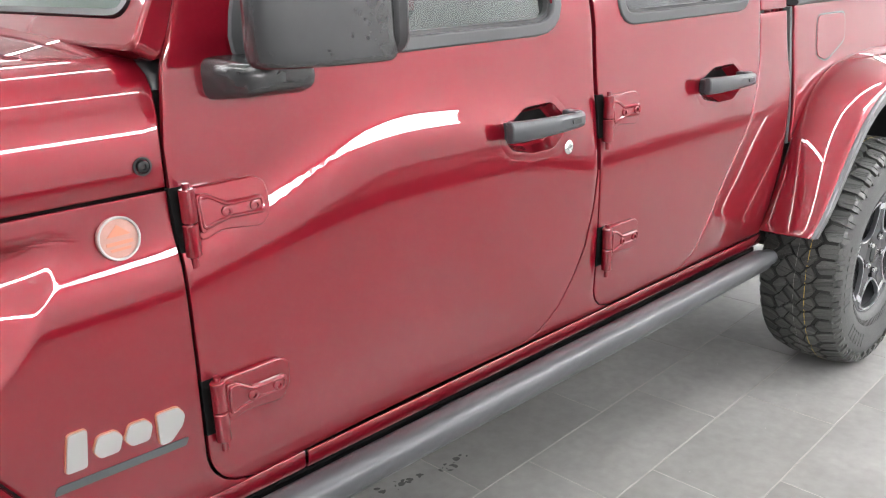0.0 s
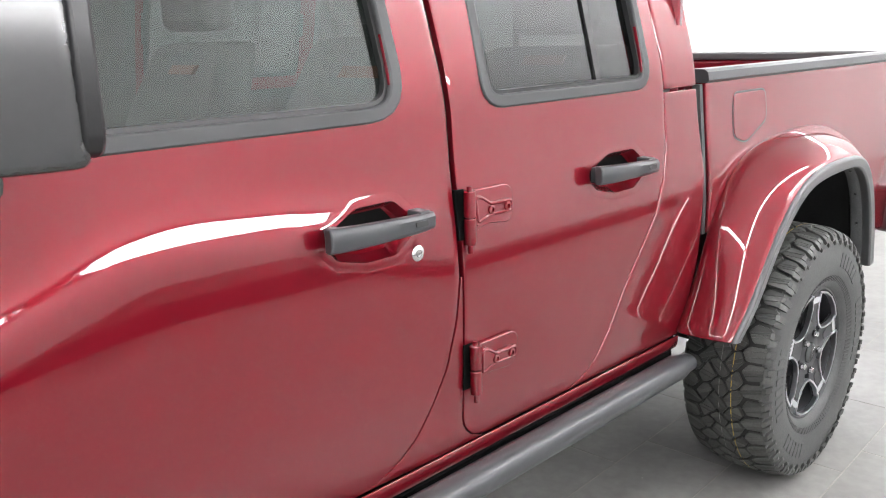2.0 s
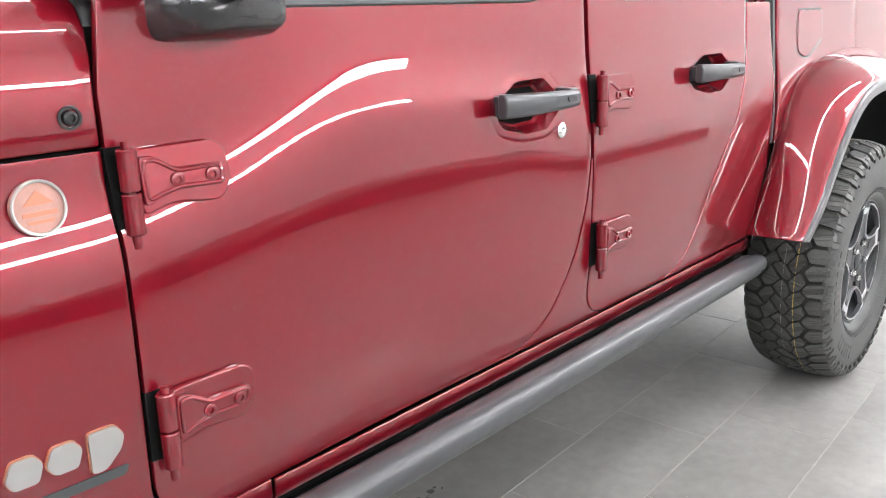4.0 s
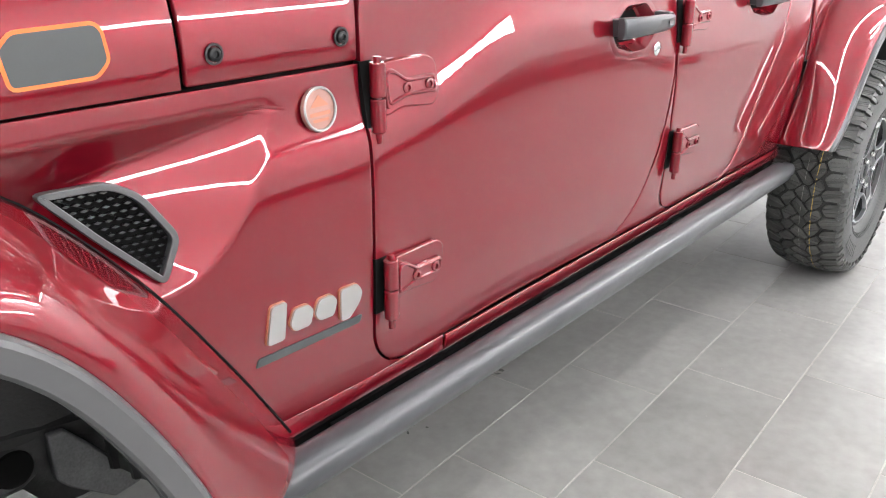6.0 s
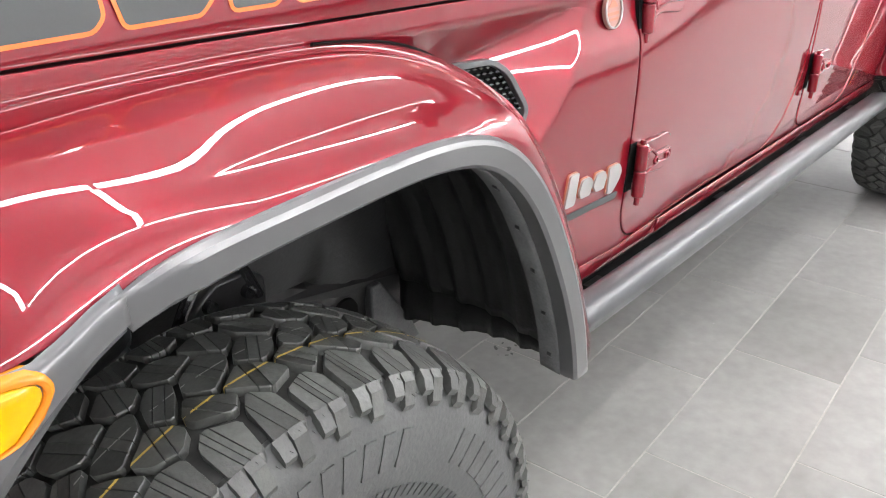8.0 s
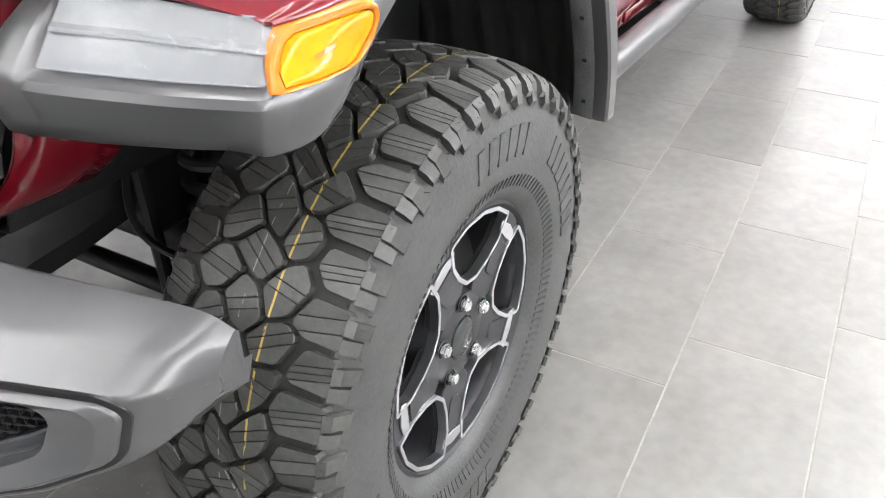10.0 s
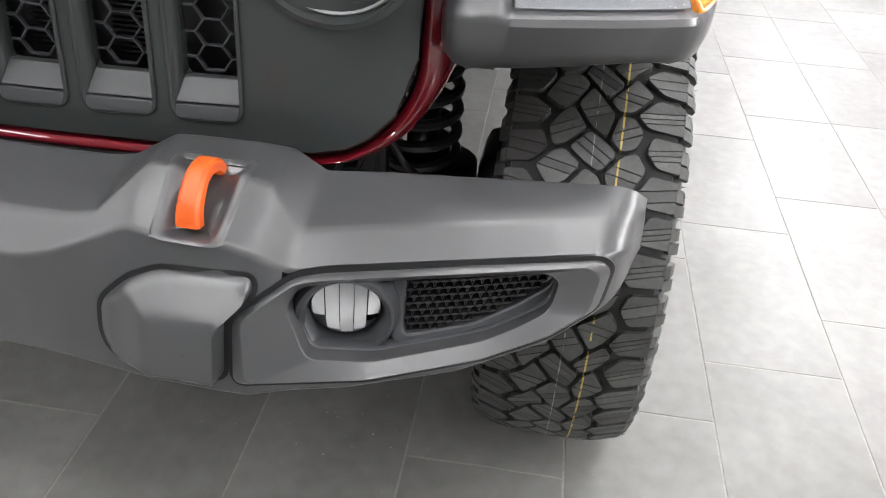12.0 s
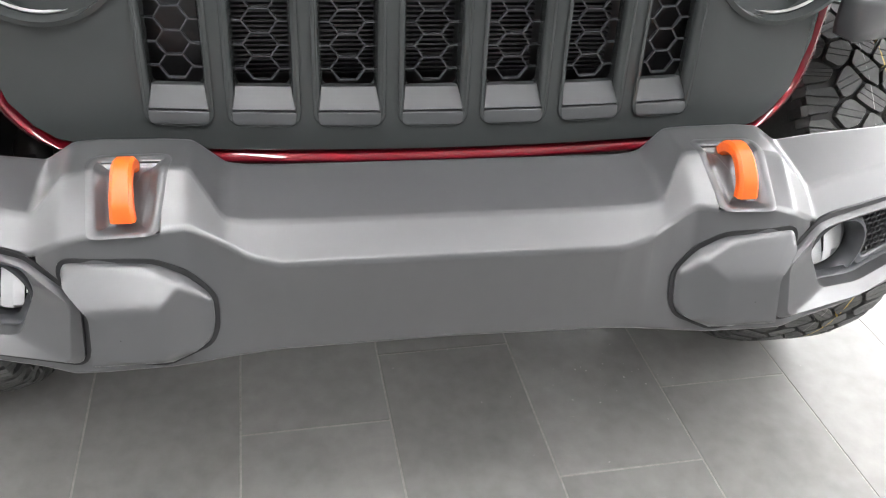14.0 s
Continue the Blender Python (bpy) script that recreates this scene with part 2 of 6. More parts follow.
def turned(profile, n=48, axis="y"):
    """A profile of (along, radius) turned about the y axis."""
    rows = []
    for k in range(n):
        a = 2 * math.pi * k / n
        rows.append([(r * math.cos(a), y, r * math.sin(a)) for y, r in profile])
    rows.append(rows[0])
    bm = sheet(rows)
    bmesh.ops.remove_doubles(bm, verts=bm.verts[:], dist=1e-5)
    bmesh.ops.recalc_face_normals(bm, faces=bm.faces[:])
    return bm


def join(*many):
    out = bmesh.new()
    for bm in many:
        me = bpy.data.meshes.new("tmp")
        bm.to_mesh(me)
        bm.free()
        out.from_mesh(me)
        bpy.data.meshes.remove(me)
    return out


def moved(bm, m):
    bmesh.ops.transform(bm, matrix=m, verts=bm.verts[:])
    return bm


def rounded(x0, x1, z0, z1, r, n=5):
    """The outline of a rounded rectangle; r: one radius, or four from the lower left, against the clock."""
    r = r if isinstance(r, (list, tuple)) else [r] * 4
    out = []
    for (cx, cz, a0), q in zip(((x0, z0, 180), (x1, z0, 270), (x1, z1, 0), (x0, z1, 90)), r):
        mx, mz = cx + (q if cx == x0 else -q), cz + (q if cz == z0 else -q)
        for k in range(n + 1):
            a = radians(a0 + 90 * k / n)
            out.append((mx + q * math.cos(a), mz + q * math.sin(a)))
    return out


def soft(pts):
    """A smooth function through (a, b) points."""
    xs, ys = [p[0] for p in pts], [p[1] for p in pts]

    def f(v):
        return float(np.mean([np.interp(v + d, xs, ys) for d in (-0.035, -0.018, 0.0, 0.018, 0.035)]))
    return f


def line(pts):
    xs, ys = [p[0] for p in pts], [p[1] for p in pts]
    return lambda v: float(np.interp(v, xs, ys))


def spread(a, b, n):
    return [a + (b - a) * k / n for k in range(n + 1)]


# ---------------------------------------------------------------- showroom
TURN = radians(2.0)              # the tiles lie at two degrees to the vehicle
TX, TY = -0.063, -0.8505
TW, TL = 0.305, 0.61


def on_floor(u, v):
    return (math.cos(TURN) * u - math.sin(TURN) * v + TX, math.sin(TURN) * u + math.cos(TURN) * v + TY)


X0, X1, Y0, Y1, H = -13.0, 11.0, -4.1, 9.0, 4.2
floor = tagged(part("floor", box(X0, X1, Y0, Y1, -0.2, -0.0012), GROUT), "showroom floor laid with grey porcelain tiles", "floor", kind="structure")
ceiling = tagged(part("ceiling", box(X0, X1, Y0, Y1, H, H + 0.2), CEIL), "plain white showroom ceiling", "ceiling", kind="structure")
for nm, args in (("wall_east", (X1, X1 + 0.2, Y0, Y1, 0, H)), ("wall_north", (X0, X1, Y1, Y1 + 0.2, 0, H))):
    tagged(part(nm, box(*args), WALL), "plain white painted showroom wall", "wall", kind="structure")

tagged(part("wall_south", box(X0, X1, Y0 - 0.2, Y0, 0, H), WALL), "plain white painted showroom wall", "wall", kind="structure")

# the west wall has one wide window, unseen and added to light the front
WA, WB, WLO, WHI = -3.2, 8.2, 0.35, 3.4
tagged(part("wall_west", join(box(X0 - 0.2, X0, Y0, WA, 0, H), box(X0 - 0.2, X0, WB, Y1, 0, H), box(X0 - 0.2, X0, WA, WB, 0, WLO), box(X0 - 0.2, X0, WA, WB, WHI, H)), GREYWALL), "grey wall with a wide added window", "wall", kind="structure")
win = tagged(new("window_1"), "wide unseen window in an aluminium frame, added for front light", "window", kind="structure")
for a in spread(WA + 0.03, WB - 0.03, 5):
    part("window_post", box(X0 - 0.15, X0 - 0.05, a - 0.03, a + 0.03, WLO, WHI), FRAME, win)
part("window_sill", box(X0 - 0.18, X0 + 0.04, WA, WB, WLO - 0.03, WLO + 0.002), FRAME, win)
tagged(part("backdrop", box(X0 - 2.6, X0 - 2.5, Y0, Y1, -0.5, 4.5), WINDOW_FILL), "glowing panel behind the added window", "backdrop", kind="structure")

# a slim unseen lamp on the south wall, added for the doors' reflected streak
wl = tagged(new("wall_lamp"), "long slim lamp added on the white wall for the streak in the doors", "lamp")
part("housing", box(-4.0, 5.08, Y0 + 0.002, Y0 + 0.05, 2.01, 2.21), FRAME, wl)
part("diffuser", box(-3.98, 5.06, Y0 + 0.052, Y0 + 0.07, 2.03, 2.19), TUBE, wl, "glowing white diffuser")


def ceiling_light(x0, x1, y0, y1):
    """A long slim luminaire under the ceiling: a housing with a glowing diffuser."""
    lamp = tagged(new("ceiling_light"), "long slim linear lamp fixed to the ceiling", "lamp", group="ceiling lights")
    part("housing", box(x0 - 0.02, x1 + 0.02, y0 - 0.02, y1 + 0.02, H - 0.05, H - 0.002), FRAME, lamp)
    part("diffuser", box(x0, x1, y0, y1, H - 0.07, H - 0.052), TUBE, lamp, "glowing white diffuser")


# long rows over the floor, joined by cross rows before the vehicle
for x in (-2.2, 1.0, 4.2, 7.4):
    for y, half in ((-2.2, 0.04), (1.0, 0.05), (3.4, 0.05), (6.2, 0.05)):
        if x < 7 or y > 0:
            ceiling_light(x, x + 3.1, y - half, y + half)
# added rows near the south wall, only to make it brighter
for x in (4.6, 7.75):
    for y in (-3.8, -3.35):
        ceiling_light(x, x + 3.05, y - 0.07, y + 0.07)
# added wider rows that light the bumper and the floor before it
for y in (1.0, 3.4):
    ceiling_light(-5.6, -2.5, y - 0.08, y + 0.08)
for x, y0, y1 in ((-2.35, -2.1, 0.9), (0.9, -2.05, 0.9)):
    ceiling_light(x - 0.06, x + 0.06, y0, y1)
# added row to brighten the east wall
for y in (-2.4, 1.2, 4.8):
    ceiling_light(X1 - 0.60, X1 - 0.40, y, y + 3.1)
# an added low dark block, unseen, for the dark band reflected in the doors
tagged(part("plinth", box(-4.0, 9.0, Y0 + 0.002, Y0 + 0.36, -0.0005, 0.16), SATIN, bevel=0.01), "low dark block added unseen along the white wall to darken reflections", "plinth")

# ---------------------------------------------------------------- pickup truck: body
# x runs from the front axle to the rear, z is up; side s is -1 (driver's) or 1.
truck = tagged(new("pickup_truck"), "dark red four-door pickup truck parked on grey tiles", "truck")

def smooth_curve(pts, sigma):
    """A curve through (a, b) points, rounded over about sigma."""
    a = np.arange(pts[0][0] - 0.1, pts[-1][0] + 0.1, 0.002)
    b = np.interp(a, [p[0] for p in pts], [p[1] for p in pts])
    k = np.exp(-0.5 * (np.arange(-40, 41) * 0.002 / sigma) ** 2)
    b = np.convolve(np.pad(b, 40, mode="edge"), k / k.sum(), mode="valid")
    return lambda v: float(np.interp(v, a, b))


UPPER = [(1.31, 0.7265), (1.36, 0.722), (1.5, 0.690), (1.85, 0.600)]
LOWER = [(0.5, 0.733), (0.58, 0.742), (0.68, 0.750), (0.8, 0.7545), (0.95, 0.756)]
SHARP = smooth_curve(LOWER + [(1.060, 0.7550), (1.106, 0.7416), (1.15, 0.7337), (1.20, 0.731)] + UPPER, 0.012)   # a marked shoulder
STEEP = smooth_curve(LOWER[:-1] + [(0.95, 0.7555), (1.01, 0.7545), (1.045, 0.7510), (1.085, 0.7370), (1.12, 0.7318), (1.20, 0.7305)] + UPPER, 0.012)   # the shoulder's front end
GENTLE = smooth_curve(LOWER + [(1.03, 0.753), (1.10, 0.746), (1.17, 0.736), (1.22, 0.732)] + UPPER, 0.03)
SHOULDER = soft([(0.4, -0.055), (0.75, -0.042), (0.96, -0.030), (1.08, 0.0), (1.15, 0.019), (1.22, 0.042), (1.32, 0.066), (1.45, 0.078), (1.6, 0.070), (1.75, 0.055), (2.1, 0.03)])


def wide(x, z):
    """Half the body's width at a place along and a height: the shoulder is marked on the front doors and falls to the front."""
    f = min(1.0, max(0.0, (2.02 - x) / 0.25))
    f = f * f * (3 - 2 * f)
    w = GENTLE(z)
    if f > 0:
        k = 1.0 if z < 1.24 else max(0.0, (1.36 - z) / 0.12)
        g = min(1.0, max(0.0, (1.40 - x) / 0.3))
        g = g * g * (3 - 2 * g)
        e = z - SHOULDER(x) * k
        w = w * (1 - f) + f * (SHARP(e) * (1 - g) + STEEP(e) * g)
    return w - 0.045 * max(0.0, 0.97 - x)


def panel(name, s, xl, xr, zs, nx, parent, hole=None, dent=None, cut=None, solid=0.014, bevel=0.004, label="", mat=None):
    """A pressed body panel on side s between the edges xl(z) and xr(z); hole: xa(z), xb(z), za, zb; dent(x, z): metres inwards."""
    rows = []
    for z in zs:
        a, b = xl(z), xr(z)
        if hole:
            xa, xb = hole[0](z), hole[1](z)
            xa, xb = max(a + 0.02, min(xa, b - 0.03)), min(b - 0.01, max(xb, a + 0.03))
            n1, n3 = max(3, nx // 5), max(3, nx // 6)
            cols = spread(a, xa, n1)[:-1] + spread(xa, xb, nx)[:-1] + spread(xb, b, n3)
        else:
            cols = spread(a, b, nx)
        rows.append([(x, s * (wide(x, z) - (dent(x, z) if dent else 0)), z) for x in cols])
    skip = None
    if hole:
        lo, hi = max(3, nx // 5), max(3, nx // 5) + nx
        def skip(i, j):
            if lo <= j < hi and hole[2] <= (zs[i] + zs[i + 1]) / 2 <= hole[3]:
                return True
            return bool(cut) and any(inside(cut, rows[a][b][0], rows[a][b][2]) for a in (i, i + 1) for b in (j, j + 1))
    return part(name, sheet(rows, (0, s, 0), skip=skip), mat or PAINT, parent, label, 50, solid, bevel)


def heights(*stops, step=0.016):
    out = []
    for a, b in zip(stops, stops[1:]):
        n = max(1, round((b - a) / step))
        out += spread(a, b, n)[:-1]
    return out + [stops[-1]]


def corner(base, z0, r):
    """Rounds the lower end of an edge."""
    def f(z):
        d = r - (z - z0)
        return base(z) + (r - math.sqrt(max(0, r * r - d * d)) if d > 0 else 0)
    return f


def cup_outline(x0, x1, z0, z1):
    """An eight-sided recess, its outline finely divided."""
    w, h = x1 - x0, z1 - z0
    pts = [(x0, z0 + 0.42 * h), (x0 + 0.10 * w, z0 + 0.16 * h), (x0 + 0.42 * w, z0), (x0 + 0.76 * w, z0), (x1, z0 + 0.34 * h), (x1, z0 + 0.62 * h), (x0 + 0.80 * w, z1), (x0 + 0.36 * w, z1), (x0, z0 + 0.66 * h)]
    out, pts = [], roundpoly(pts, 0.012, 4)
    for a, b in zip(pts, pts[1:] + pts[:1]):
        n = max(1, round(math.dist(a, b) / 0.010))
        out += [(a[0] + (b[0] - a[0]) * k / n, a[1] + (b[1] - a[1]) * k / n) for k in range(n)]
    return out


def inside(poly, x, z):
    c = False
    for (ax, az), (bx, bz) in zip(poly, poly[1:] + poly[:1]):
        if (az > z) != (bz > z) and x < (bx - ax) * (z - az) / (bz - az) + ax:
            c = not c
    return c


fl = corner(line([(0.592, 0.964), (1.2, 0.968), (1.32, 0.985), (1.42, 1.03), (1.84, 1.22)]), 0.592, 0.085)
fr = line([(0.592, 1.770), (0.600, 1.81), (0.625, 1.86), (0.66, 1.905), (0.72, 1.95), (0.785, 1.99), (0.88, 2.02), (0.97, 2.034), (1.3, 2.036), (1.84, 2.0)])
rl = corner(line([(0.595, 2.044), (1.3, 2.052), (1.84, 2.02)]), 0.595, 0.07)
rr = line([(0.595, 2.41), (0.605, 2.46), (0.63, 2.515), (0.70, 2.575), (0.813, 2.648), (0.98, 2.785), (1.08, 2.83), (1.155, 2.85), (1.29, 2.85), (1.84, 2.80)])
cab_end = line([(0.57, 2.96), (0.8, 3.03), (1.05, 3.05), (1.29, 3.025), (1.84, 2.98)])


def roundpoly(pts, r, n=5):
    """A polygon with each corner rounded by r."""
    out, P = [], [Vector(p) for p in pts]
    for k, p in enumerate(P):
        a, b = (P[k - 1] - p), (P[(k + 1) % len(P)] - p)
        d = min(r, a.length * 0.45, b.length * 0.45)
        a, b = p + a.normalized() * d, p + b.normalized() * d
        for i in range(n + 1):
            t = i / n
            out.append(tuple((1 - t) ** 2 * a + 2 * t * (1 - t) * p + t * t * b))
    return out


def inset(pts, d):
    """A convex outline drawn in by d."""
    c = sum((Vector(p) for p in pts), Vector((0, 0))) / len(pts)
    out = []
    n = len(pts)
    for k in range(n):
        a, p, b = Vector(pts[k - 1]), Vector(pts[k]), Vector(pts[(k + 1) % n])
        t = (b - a).normalized()
        nrm = Vector((-t.y, t.x))
        if nrm.dot(c - p) < 0:
            nrm = -nrm
        out.append(tuple(p + nrm * d))
    return out


def side_at(s, out=0.0):
    """Puts a drawing in (x, z) on the body's side, w metres outwards."""
    return lambda u, v, w: (u, s * (wide(u, v) + out + w), v)


def ring_plate(outer, inner, put, depth):
    """A flat ring between two outlines of as many points, with depth."""
    rows = [[put(u, v, 0) for u, v in outer], [put(u, v, depth) for u, v in outer], [put(u, v, depth) for u, v in inner], [put(u, v, 0) for u, v in inner]]
    rows.append(rows[0])
    bm = sheet(rows, ring=True)
    bmesh.ops.remove_doubles(bm, verts=bm.verts[:], dist=1e-6)
    bmesh.ops.recalc_face_normals(bm, faces=bm.faces[:])
    return bm


def hinge(s, x, z, parent):
    """A bolted outside door hinge: a leaf with a raised rib and two bolts, a knuckle on a black strip for its shade."""
    put = side_at(s)
    leaf = part("hinge", slab(roundpoly([(x + 0.018, z - 0.040), (x + 0.06, z - 0.028), (x + 0.130, z - 0.036), (x + 0.150, z - 0.010), (x + 0.150, z + 0.034),
                                         (x + 0.132, z + 0.046), (x + 0.018, z + 0.046)], 0.012, 3), put, 0.011), PAINT, parent, bevel=0.004)
    part("rib", slab(roundpoly([(x + 0.02, z - 0.028), (x + 0.045, z - 0.018), (x + 0.07, z - 0.012), (x + 0.136, z - 0.014), (x + 0.138, z + 0.016),
                                (x + 0.07, z + 0.016), (x + 0.04, z + 0.036), (x + 0.02, z + 0.036)], 0.008, 3), side_at(s, 0.010), 0.009), PAINT, leaf, bevel=0.004)
    edge_ = roundpoly([(x + 0.026, z - 0.020), (x + 0.045, z - 0.013), (x + 0.072, z - 0.008), (x + 0.132, z - 0.010), (x + 0.134, z + 0.012),
                       (x + 0.070, z + 0.012), (x + 0.042, z + 0.030), (x + 0.026, z + 0.030)], 0.008, 3)
    part("ridge", tube([Vector(side_at(s, 0.019)(u, v, 0.0)) for u, v in edge_ + edge_[:1]], 0.0032, 8), PAINT, leaf)
    w = wide(x, z)
    yk = s * (w + 0.017)
    knuckle = [moved(turned([(-0.027, 0), (-0.027, 0.011), (-0.025, 0.013), (0.025, 0.013), (0.027, 0.011), (0.027, 0)], 16), Matrix.Translation((x + 0.006, yk, z + dz)) @ Matrix.Rotation(radians(90), 4, "X")) for dz in (0.022, -0.034)]
    part("knuckle", join(*knuckle), PAINT, leaf)
    part("pin", moved(turned([(-0.075, 0), (-0.075, 0.006), (0.062, 0.006), (0.062, 0)], 12), Matrix.Translation((x + 0.006, yk, z - 0.004)) @ Matrix.Rotation(radians(90), 4, "X")), PAINT, leaf)
    # flush black strip, the knuckle's shadow as colour
    part("slot", slab([(x - 0.014, z - 0.052), (x + 0.012, z - 0.052), (x + 0.012, z + 0.050), (x - 0.014, z + 0.050)], side_at(s, -0.012), 0.0128), VOID, leaf, "black strip as the shade behind the knuckle")
    for dx in (0.068, 0.118):
        bolt = moved(turned([(0, 0.0095), (0.004, 0.0095), (0.005, 0.008), (0.005, 0.0048), (0.001, 0.0045), (0.001, 0)], 18), Matrix.Rotation(radians(180 if s < 0 else 0), 4, "Z"))
        part("bolt", moved(bolt, Matrix.Translation((x + dx, s * (wide(x + dx, z) + 0.018), z + 0.001))), PAINT, leaf)


def door_handle(s, x, z, parent):
    """A grab handle over a cup: a tapered bar on two feet."""
    rows = []
    for k in range(17):
        u = k / 16
        px = x - 0.128 + 0.256 * u
        lift = 0.040 - 0.010 * abs(2 * u - 1) ** 4
        tall = 0.0225 - 0.006 * u
        thick = 0.010
        w = wide(px, z) + lift
        rows.append([(px, s * (w + a * thick), z - 0.006 * u + b * tall) for a, b in ((1, -0.55), (1, 0.55), (0.5, 1), (-1, 1), (-1, -1), (0.5, -1))])
    h = part("door_handle", closed(rows), DARK, parent, "grey plastic grab handle", 30, bevel=0.003)
    for a, b in ((x - 0.112, x - 0.086), (x + 0.088, x + 0.114)):
        part("foot", box(a, b, min(s * (wide(x, z) - 0.004), s * (wide(x, z) + 0.034)), max(s * (wide(x, z) - 0.004), s * (wide(x, z) + 0.034)), z - 0.020, z + 0.016), DARK, h, bevel=0.003)
    part("thumb_button", slab(rounded(x + 0.062, x + 0.094, z - 0.008, z + 0.002, 0.003, 2), side_at(s, 0.05), 0.002), BLACK, h)


def handle_cup(s, edge, parent):
    """The dished recess behind a grab handle, with a thin flange over the skin."""
    rings = [(-0.020, -0.0004), (-0.012, 0.0003), (-0.001, 0.0004), (0.002, 0.0001), (0.008, -0.012), (0.014, -0.028), (0.024, -0.040), (0.040, -0.043)]
    rows = [[side_at(s, w)(u, v, 0) for u, v in inset(edge, d)] for d, w in rings]
    mx, mz = sum(p[0] for p in edge) / len(edge), sum(p[1] for p in edge) / len(edge)
    rows.append([side_at(s, -0.043)(mx + (u - mx) * 0.02, mz + (v - mz) * 0.02, 0) for u, v in edge])
    part("handle_cup", sheet(rows, (0, s, 0), ring=True), PAINT, parent, "", 14)


def window(s, outline, parent, divider=None):
    """Side window: a dark trim ring with rounded corners and tinted glass."""
    w = part("window_trim", ring_plate(outline, inset(outline, 0.028), side_at(s, -0.012), 0.017), TRIM, parent, "dark grey window trim", bevel=0.004)
    part("seal", ring_plate(inset(outline, 0.027), inset(outline, 0.036), side_at(s, -0.02), 0.014), BLACK, w, "black rubber seal")
    pane = inset(outline, 0.026)
    flat_at = lambda u, v, w: (u, s * (0.722 - 0.245 * (v - 1.36) - 0.024 + w), v)
    glass = part("window_glass", slab(pane, flat_at, 0.004), PRIVACY if divider else TINT, parent, "tinted side window glass")
    glass.visible_shadow = False
    if divider:
        zlo, zhi = min(p[1] for p in pane), max(p[1] for p in pane)
        part("divider", slab([(divider - 0.011, zlo), (divider + 0.011, zlo), (divider + 0.006, zhi), (divider - 0.016, zhi)], lambda u, v, w: flat_at(u, v, w + 0.0045), 0.006), BLACK, w)


CUP_F, CUP_R = cup_outline(1.705, 1.922, 1.050, 1.155), cup_outline(2.497, 2.745, 1.058, 1.160)


def side_doors(s):
    put = side_at(s)
    zs = heights(0.592, 0.68, 1.02, 1.20, 1.322, 1.77, 1.84, step=0.0115)
    fd = part("front_door", box(1.0, 1.98, s * 0.66 if s > 0 else -0.69, 0.69 if s > 0 else -0.66, 0.62, 1.27), BLACK, truck, "red front door with bolted hinges and tinted window")
    panel("door_skin", s, fl, fr, zs, 60, fd, (line([(1.3, 1.10), (1.84, 1.29)]), lambda z: 1.900, 1.322, 1.77), cut=CUP_F)
    handle_cup(s, CUP_F, fd)
    window(s, roundpoly([(1.075, 1.297), (1.934, 1.297), (1.915, 1.792), (1.265, 1.792)], 0.095), fd)
    hinge(s, 0.978, 1.085, fd)
    hinge(s, 0.978, 0.762, fd)
    door_handle(s, 1.817, 1.116, fd)
    lock = moved(turned([(0, 0.016), (0.004, 0.016), (0.006, 0.0135), (0.0065, 0.006), (0.005, 0)], 24), Matrix.Rotation(radians(180 if s < 0 else 0), 4, "Z"))
    part("lock", moved(lock, Matrix.Translation((1.922, s * wide(1.92, 1.045), 1.045))), CHROME, fd, "bright metal door lock")
    rd = part("rear_door", box(2.08, 2.6, s * 0.66 if s > 0 else -0.69, 0.69 if s > 0 else -0.66, 0.64, 1.27), BLACK, truck, "red rear door with bolted hinges and tinted window")
    panel("door_skin", s, rl, rr, heights(0.595, 0.68, 1.02, 1.20, 1.322, 1.77, 1.84, step=0.0115), 52, rd, (lambda z: 2.152, lambda z: 2.752, 1.322, 1.77), cut=CUP_R)
    handle_cup(s, CUP_R, rd)
    window(s, roundpoly([(2.142, 1.297), (2.787, 1.300), (2.765, 1.792), (2.14, 1.792)], 0.070), rd, 2.575)
    hinge(s, 2.056, 1.097, rd)
    hinge(s, 2.056, 0.772, rd)
    door_handle(s, 2.622, 1.118, rd)


SCOOP_EDGE = line([(0.0, 250), (0.094, 245), (0.15, 243), (0.20, 240), (0.268, 234), (0.304, 228), (0.34, 222), (0.5, 206)])


def scoop(x, z):
    """The hollow in the cowl panel: it starts at a point near the emblem and deepens forward to the vent."""
    def at(px, pz):
        dx, dz = px - 0.800, pz - 1.101
        r, a = math.hypot(dx, dz), math.degrees(math.atan2(dz, dx)) % 360
        edge = SCOOP_EDGE(r)
        if not 180 < a < edge:
            return 0.0
        deep = 0.052 * min(1.0, r / 0.26)
        if a < 194:
            return deep * (a - 180) / 14
        u = (a - 194) / (edge - 194)
        return deep * (1 - u ** 1.7)
    return sum(at(x + a * 0.005, z + b * 0.005) for a, b in ((0, 0), (1, 0), (-1, 0), (0, 1), (0, -1), (0.7, 0.7), (-0.7, 0.7), (0.7, -0.7), (-0.7, -0.7))) / 9


